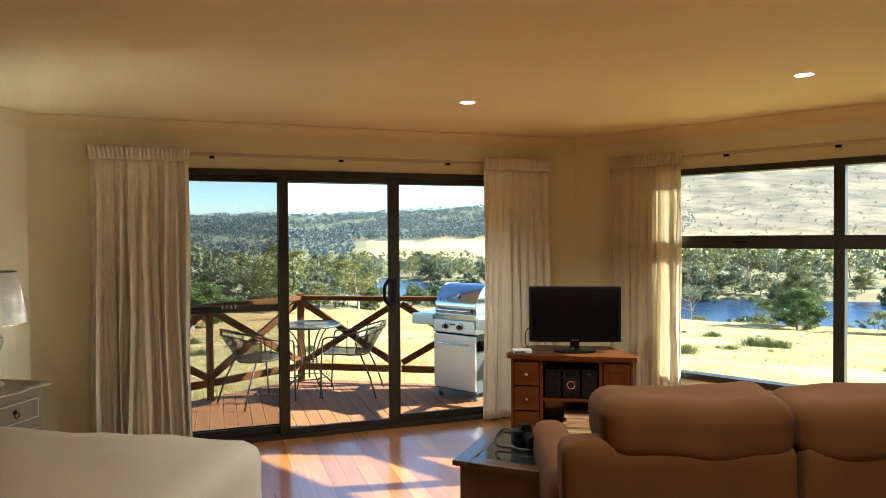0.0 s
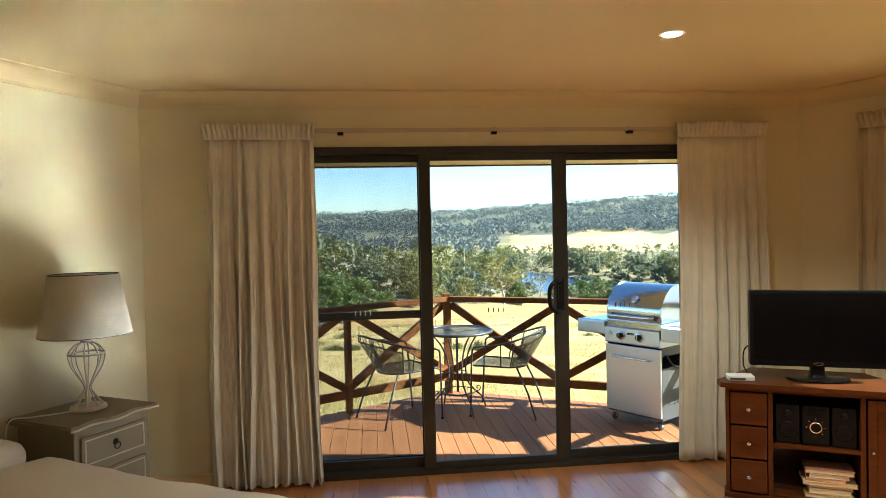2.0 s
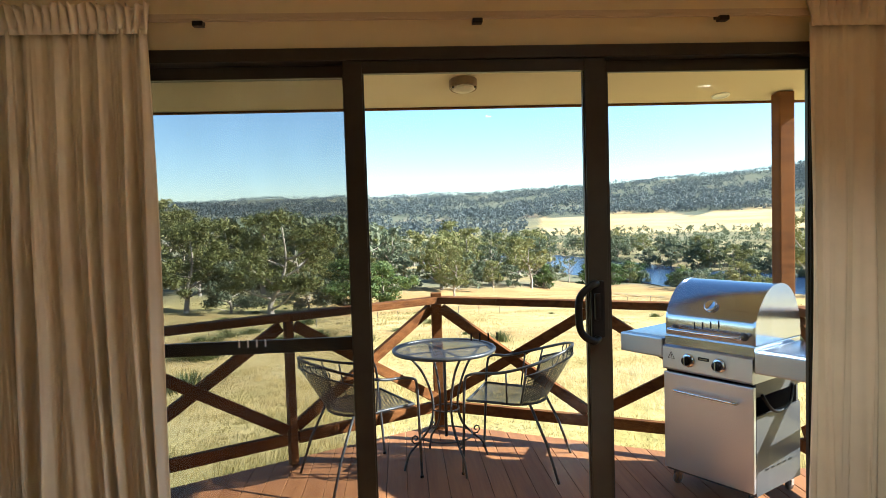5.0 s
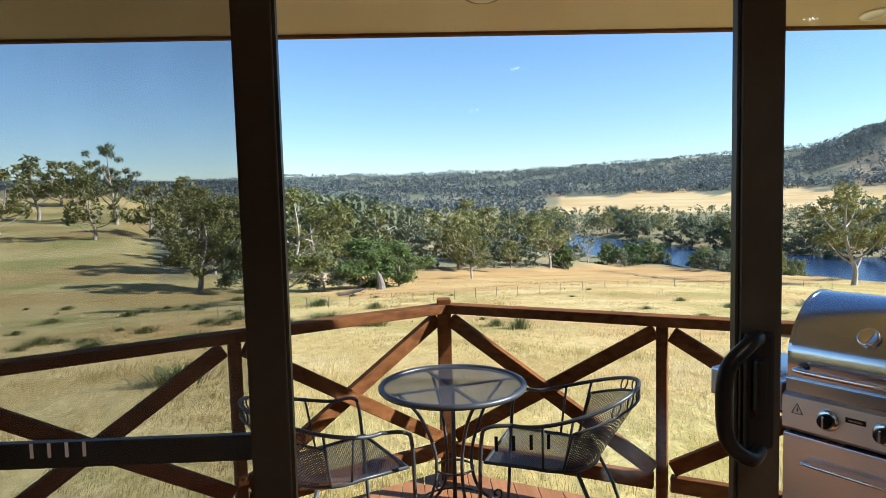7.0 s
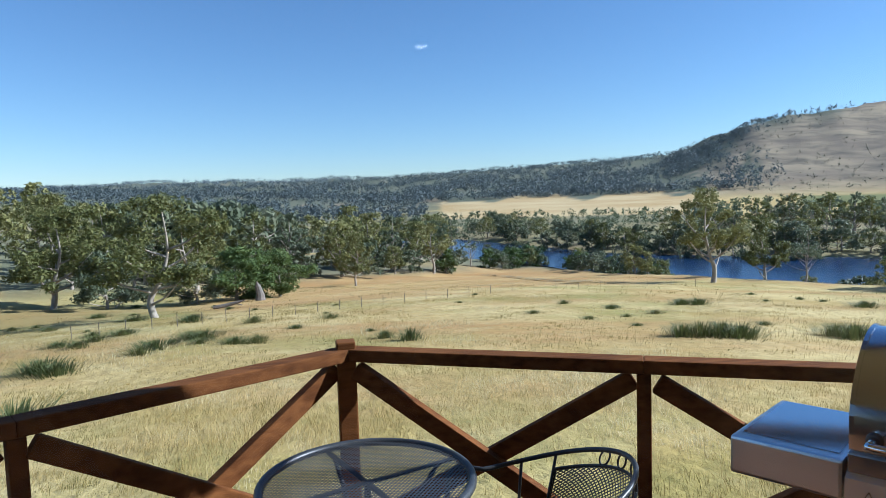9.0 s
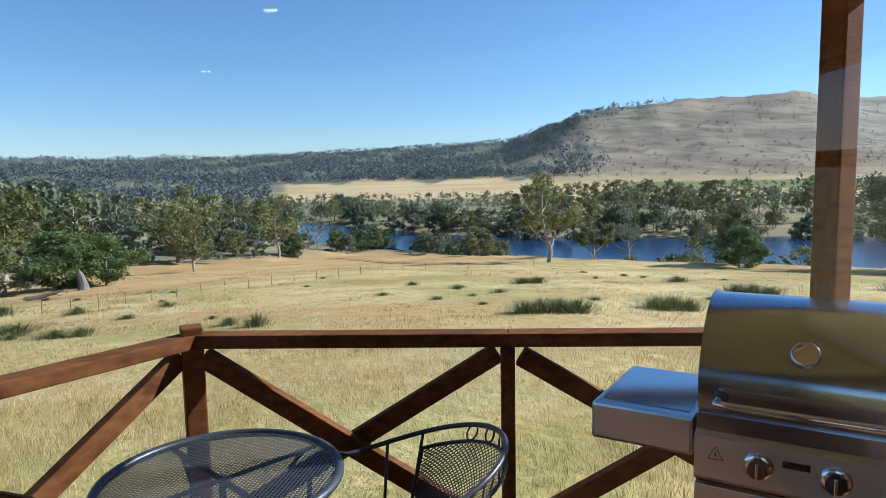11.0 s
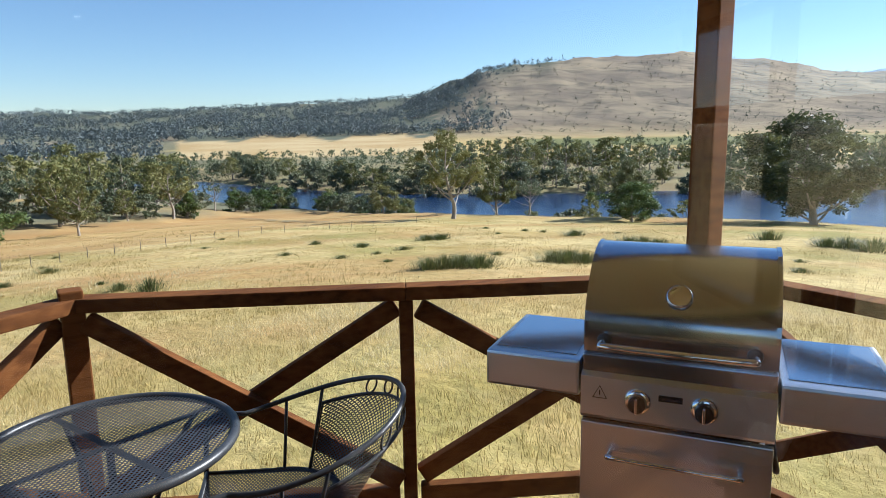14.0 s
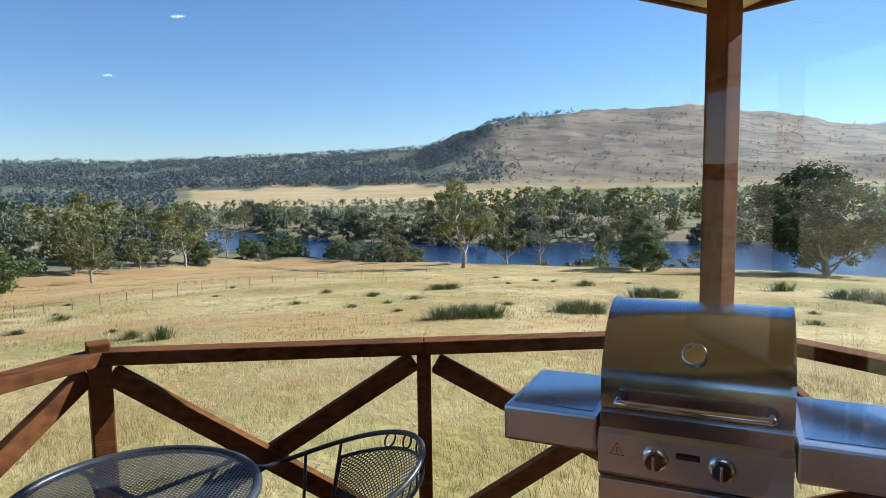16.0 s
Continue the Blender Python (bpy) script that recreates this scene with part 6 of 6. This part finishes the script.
def forest(name, az, r, hmin, hmax, per, label, leaf):
    z = land(az, r)
    h = hmin + (hmax - hmin) * rs.random(len(az))
    x, y = r * np.sin(np.radians(az)), r * np.cos(np.radians(az))
    cen = np.stack([x, y, z + h * 0.5], -1)
    v, f = cards(cen, h * 0.5, per, 1.0, rs, 1.15, 0.3)
    n = len(az) * per
    vv = v.reshape(n, 4, 3)
    mid = vv.mean(1, keepdims=True)
    sc = np.repeat(h, per)[:, None, None] * 0.17
    v = (mid + (vv - mid) * sc).reshape(-1, 3)
    return tagged(new(name, mesh_from(name, v, f, leaf)), label, "woods", kind="stuff")


def sample(n, az0, az1, r0, r1, keep=None):
    az = rs.uniform(az0, az1, n)
    r = np.exp(rs.uniform(math.log(r0), math.log(r1), n))
    if keep is not None:
        k = keep(az, r)
        az, r = az[k], r[k]
    return az, r


def clumpy(az, r):
    x, y = r * np.sin(np.radians(az)), r * np.cos(np.radians(az))
    w = np.sin(x * 0.021 + 2 * np.sin(y * 0.011)) + np.sin(y * 0.017 + 1.7 * np.sin(x * 0.013))
    return w > -0.7 + rs.normal(0, 0.5, len(az))


a1, r1 = sample(15500, -32, 41, 930, 2350, lambda a, r: clumpy(a, r) & (a < 38 - (r - 930) / 1400 * 9 + rs.normal(0, 1.3, len(a))))
# trees beyond this split take the bluer colour that stands in for haze
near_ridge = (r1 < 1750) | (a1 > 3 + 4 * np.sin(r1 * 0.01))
forest("hill_forest", a1[near_ridge], r1[near_ridge], 8, 14, 12, "eucalypt forest over the far hills, greyed by painted haze", HAZELEAF)
forest("ridge_woods", a1[~near_ridge], r1[~near_ridge], 7, 11, 12, "hazy blue-grey forest on the farthest ridge", BLUEHAZELEAF)
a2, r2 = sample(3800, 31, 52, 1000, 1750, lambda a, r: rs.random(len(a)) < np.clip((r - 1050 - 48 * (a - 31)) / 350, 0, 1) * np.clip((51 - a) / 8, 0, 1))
forest("ridge_forest", a2, r2, 7, 13, 14, "dark eucalypt forest on the ridge", HAZELEAF)
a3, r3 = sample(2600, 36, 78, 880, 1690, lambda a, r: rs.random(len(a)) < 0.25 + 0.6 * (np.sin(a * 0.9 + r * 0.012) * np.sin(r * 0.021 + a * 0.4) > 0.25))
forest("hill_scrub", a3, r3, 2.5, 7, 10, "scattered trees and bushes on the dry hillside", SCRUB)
a4, r4 = sample(1000, -30, 34, 240, 425, clumpy)
forest("valley_scrub", a4, r4, 1.5, 4.0, 26, "mixed scrub and trees across the valley", GREYLEAF)
a8, r8 = sample(2600, 6, 52, 160, 330, lambda a, r: (r > lerp_tab(a, AZS, FAR) + 3) & clumpy(a, r * 3))
forest("bank_scrub", a8, r8, 0.9, 2.6, 12, "low green-grey scrub on the far bank", GREYLEAF)
a5, r5 = sample(800, -30, 11, 425, 930, clumpy)
forest("valley_woods", a5, r5, 6, 11, 18, "mixed woods under the far hills", HAZELEAF)
a6, r6 = sample(70, 12, 34, 430, 465)
forest("field_hedge", a6, r6, 2.5, 5.5, 26, "trees along the lower edge of the far field", GREYLEAF)
a7, r7 = sample(330, 33, 80, 250, 640)
forest("valley_trees", a7, r7, 4, 9, 26, "scattered trees beyond the river", GREYLEAF)

# ---- far hut ----
hut = thing("hut", pose(285 * math.sin(radians(46.9)), 285 * math.cos(radians(46.9)), ground_z(285 * math.sin(radians(46.9)), 285 * math.cos(radians(46.9))), 0, 0, -40), "small pale hut with a low roof among trees", "hut")
bm = bmesh.new()
box(bm, (-3.2, -2, 0), (3.2, 2, 2.6))
part("wall", bm, SOFFIT, hut)
bm = bmesh.new()
box(bm, (-3.8, -2.6, 2.6), (3.8, 2.6, 2.9))
part("roof", bm, STEEL, hut)
bm = bmesh.new()
box(bm, (-1.5, -2.03, 0.9), (0.2, -1.99, 1.9))
part("window", bm, BLACK, hut)


# ---- tussocks, stump, log, fence ----
def tussock_mesh(seed, blades=380):
    rs2 = np.random.RandomState(seed)
    v, f = [], []
    for k in range(blades):
        a, rr = rs2.uniform(0, 2 * math.pi), abs(rs2.normal(0, 0.42))
        lean = rr * 0.4 + rs2.uniform(0, 0.22)
        hh = rs2.uniform(0.28, 0.68) * (1 - 0.55 * min(rr, 1) ** 2)
        bx, by = math.cos(a) * rr, math.sin(a) * rr
        w = rs2.uniform(0.008, 0.018)
        px, py = -math.sin(a) * w, math.cos(a) * w
        i = len(v)
        v += [(bx - px, by - py, -0.05), (bx + px, by + py, -0.05), (bx + math.cos(a) * lean * .4 + px * .7, by + math.sin(a) * lean * .4 + py * .7, hh * 0.65), (bx + math.cos(a) * lean * .4 - px * .7, by + math.sin(a) * lean * .4 - py * .7, hh * 0.65), (bx + math.cos(a) * lean, by + math.sin(a) * lean, hh)]
        f += [(i, i + 1, i + 2, i + 3), (i + 3, i + 2, i + 4)]
    me = bpy.data.meshes.new("tussock")
    me.from_pydata(v, [], f)
    me.materials.append(REED)
    me.update()
    return me


TUS = [tussock_mesh(k) for k in range(4)]


def tussock(az, el, size, wide=1.0):
    x, y, z, r = at_el(az, el)
    ob = tagged(new("tussock", TUS[int(abs(az * 7)) % 4]), "green-brown rush tussock in the dry pasture", "tussock", "rush tussocks")
    ob.matrix_world = Matrix.Translation((x, y, z)) @ pose(0, 0, 0, 0, 0, az * 37) @ Matrix.Diagonal((size * wide, size * wide, size, 1))


for az, el, size, wide in ((8.6, -12.3, 0.6, 0.9), (6.5, -12.0, 0.4, 1.2), (32.2, -12.0, 0.62, 1.2), (33.6, -11.9, 0.66, 1.2), (35.2, -11.8, 0.7, 1.3), (36.6, -11.9, 0.66, 1.3), (43.3, -11.3, 0.62, 1.4), (44.6, -11.4, 0.78, 1.2), (45.9, -11.4, 0.62, 1.2), (49.6, -9.8, 0.7, 1.4), (50.8, -9.8, 0.75, 1.4), (52.0, -9.8, 0.6, 1.5),
                          (32.2, -9.35, 0.5, 1.8), (33.4, -9.3, 0.55, 1.8), (45.1, -9.0, 0.55, 1.8), (60.4, -8.8, 0.9, 1.3), (64.4, -9.1, 0.7, 1.6), (65.8, -9.1, 0.8, 1.6), (67.4, -9.2, 0.9, 1.6), (69.4, -9.0, 0.8, 1.6), (-8.7, -10.9, 0.5, 2.0), (-9.6, -10.8, 0.45, 2.0), (-4.5, -11.6, 0.4, 1.6), (-4.4, -9.9, 0.5, 1.4), (-13.4, -8.9, 0.5, 2.2),
                          (-9.2, -9.4, 0.6, 1.6), (-20.5, -12.0, 0.6, 1.6), (-19.5, -12.3, 0.5, 1.6), (-23.0, -15.5, 0.55, 1.7), (22.5, -9.4, 0.35, 1.4), (26.4, -9.8, 0.3, 1.8), (2.0, -10.0, 0.35, 1.6), (72.0, -10.5, 0.8, 1.5), (74.0, -11.8, 0.8, 1.6)):
    tussock(az, el, size, wide)

tuft_rnd = random.Random(31)
for _ in range(46):
    tussock(tuft_rnd.uniform(-34, -6), tuft_rnd.uniform(-12.5, -7.6), tuft_rnd.uniform(0.22, 0.5), tuft_rnd.uniform(1.2, 2.2))
for _ in range(26):
    tussock(tuft_rnd.uniform(-6, 74), tuft_rnd.uniform(-11.5, -8.2), tuft_rnd.uniform(0.14, 0.28), tuft_rnd.uniform(1.4, 2.4))
x, y, z, r = at_el(-3.6, -8.1)
st = thing("tree_stump", pose(x, y, z), "weathered grey broken tree stump", "stump")
bm = bmesh.new()
tube(bm, [(0, 0, -0.2), (0.03, 0, 0.4), (-0.05, 0.05, 0.75), (-0.12, 0.03, 1.1), (-0.20, 0.0, 1.45)], [0.46, 0.33, 0.27, 0.22, 0.05], 9)
part("wood", bm, DEADWOOD, st)
x, y, z, r = at_el(-6.0, -8.5)
lg = thing("fallen_log", pose(x, y, z) @ Matrix.Diagonal((0.7, 0.7, 0.6, 1)), "bleached fallen log with a snapped limb", "log")
bm = bmesh.new()
tube(bm, [(-1.6, 0, 0.12), (-0.5, 0.1, 0.25), (0.6, 0.0, 0.55), (1.2, -0.1, 0.75)], [0.18, 0.22, 0.16, 0.05], 7)
part("trunk", bm, DEADWOOD, lg)
bm = bmesh.new()
tube(bm, [(0.2, 0, 0.42), (0.5, 0.4, 0.3), (0.9, 0.8, 0.1)], [0.09, 0.07, 0.04], 6)
part("limb", bm, DEADWOOD, lg)

fn = thing("wire_fence", pose(0, 0, 0), "thin post and wire farm fence across the pasture", "fence")
line_az = np.arange(-18, 35, 1.9)
line_el = lerp_tab(line_az, [-26, -16, -0.5, 8, 17.5, 27.5, 35], [-9.9, -9.8, -9.5, -9.0, -8.3, -7.95, -7.7])
prev = None
pmesh = None
for a, e in zip(line_az, line_el):
    x, y, z, r = at_el(float(a), float(e))
    if pmesh is None:
        bm = bmesh.new()
        lathe(bm, [(0.016, -0.2), (0.015, 0.52), (0.009, 0.54)], 6)
        p = part("post", bm, DEADWOOD, fn)
        pmesh = p.data
    else:
        p = new("post", pmesh)
        p.parent = fn
    p.location = (x, y, z)
    cur = Vector((x, y, z))
    if prev is not None:
        bm = bmesh.new()
        for hh in (0.2, 0.38, 0.56):
            tube(bm, [prev + Vector((0, 0, hh)), cur + Vector((0, 0, hh))], 0.0025, 3)
        part("wire", bm, DARKGREY, fn)
    prev = cur

# wheel tracks over the mown slope
TRACK_SOIL = mat("worn grassy wheel track", (0.14, 0.12, 0.05), 0.95, scale=0.6, second=(0.26, 0.19, 0.08))
ta = np.linspace(15.5, 27, 40)
te = np.interp(ta, [15.5, 18, 20.5, 23, 27], [-6.75, -6.95, -7.25, -7.45, -7.55])
for off in (0.0, 0.09):
    mid_line = [at_el(float(a), float(e) - off) for a, e in zip(ta, te)]
    bm = bmesh.new()
    last = None
    for k, (x, y, z, r) in enumerate(mid_line):
        x2, y2 = (mid_line[k + 1] if k + 1 < len(mid_line) else mid_line[k])[:2]
        x1, y1 = (mid_line[k - 1] if k else mid_line[k])[:2]
        d = Vector((x2 - x1, y2 - y1, 0)).normalized() * (0.25 + 0.08 * math.sin(k * 1.7))
        cur = []
        for sx in (-1, 1):
            px, py = x - d.y * sx, y + d.x * sx
            cur.append(bm.verts.new((px, py, ground_z(px, py) + 0.10)))
        if last:
            bm.faces.new((last[0], cur[0], cur[1], last[1]))
        last = cur
    tagged(part("track", bm, TRACK_SOIL), "worn dark wheel track across the mown pasture", "track", kind="structure")

# ---- pasture grass ----
def blades(n, r0, r1, hmin, hmax, width, tuft, per, rs3):
    """Bent grass blades that stand in leaning tufts."""
    az = rs3.uniform(-48, 78, n // per)
    r = np.sqrt(rs3.uniform(r0 ** 2, r1 ** 2, n // per))
    x, y = r * np.sin(np.radians(az)), r * np.cos(np.radians(az))
    patchy = 0.5 + 0.5 * np.sin(x * 0.55 + 2 * np.sin(y * 0.43)) * np.sin(y * 0.61 + 1.7 * np.sin(x * 0.37))
    keep = rs3.random(len(x)) < 0.35 + 0.75 * patchy
    x, y, patchy = x[keep], y[keep], patchy[keep]
    size = rs3.uniform(0.5, 1.4, len(x)) * (0.6 + 0.7 * patchy)
    wind = 0.6 + 0.9 * np.sin(x * 0.21 + y * 0.13) + rs3.normal(0, 0.7, len(x))
    x, y, size, wind = (np.repeat(q, per) for q in (x, y, size, wind))
    x, y = x + rs3.normal(0, tuft, len(x)) * size, y + rs3.normal(0, tuft, len(x)) * size
    ok = ~((np.abs(x) < 2.2) & (y < 2.75 - 0.58 * np.abs(x)))
    x, y, size, wind = x[ok], y[ok], size[ok], wind[ok]
    z = land(np.degrees(np.arctan2(x, y)), np.hypot(x, y))
    h = (hmin + (hmax - hmin) * rs3.random(len(x))) * size
    a = wind + rs3.normal(0, 0.8, len(x))
    lean = h * rs3.uniform(0.2, 1.2, len(x))
    w = width * (0.6 + 0.8 * rs3.random(len(x)))
    b = rs3.uniform(-0.8, 0.8, len(x))
    p = np.stack([x, y, z - 0.02], -1)
    side = np.stack([np.cos(b) * w, np.sin(b) * w, np.zeros_like(w)], -1)
    tip = p + np.stack([np.cos(a) * lean, np.sin(a) * lean, h], -1)
    midp = p + np.stack([np.cos(a) * lean * 0.3, np.sin(a) * lean * 0.3, h * 0.62], -1)
    v = np.stack([p - side, p + side, midp + side * 0.7, midp - side * 0.7, tip], 1).reshape(-1, 3)
    i = np.arange(len(x)) * 5
    f = np.stack([i, i + 1, i + 2, i + 3], -1).tolist() + np.stack([i + 3, i + 2, i + 4], -1).tolist()
    return v, f


rs3 = np.random.RandomState(9)
for name, args in (("near_grass", (165000, 1.5, 15, 0.04, 0.15, 0.0026, 0.06, 10)), ("field_grass", (108000, 15, 40, 0.05, 0.13, 0.006, 0.16, 8)), ("far_grass", (40000, 40, 85, 0.06, 0.14, 0.016, 0.3, 6))):
    v, f = blades(*args, rs3)
    me = bpy.data.meshes.new(name)
    me.from_pydata(v.tolist(), [], f)
    me.materials.append(GRASS)
    me.update()
    tagged(new(name, me), "tall dry golden grass over the pasture", "grass", kind="stuff")
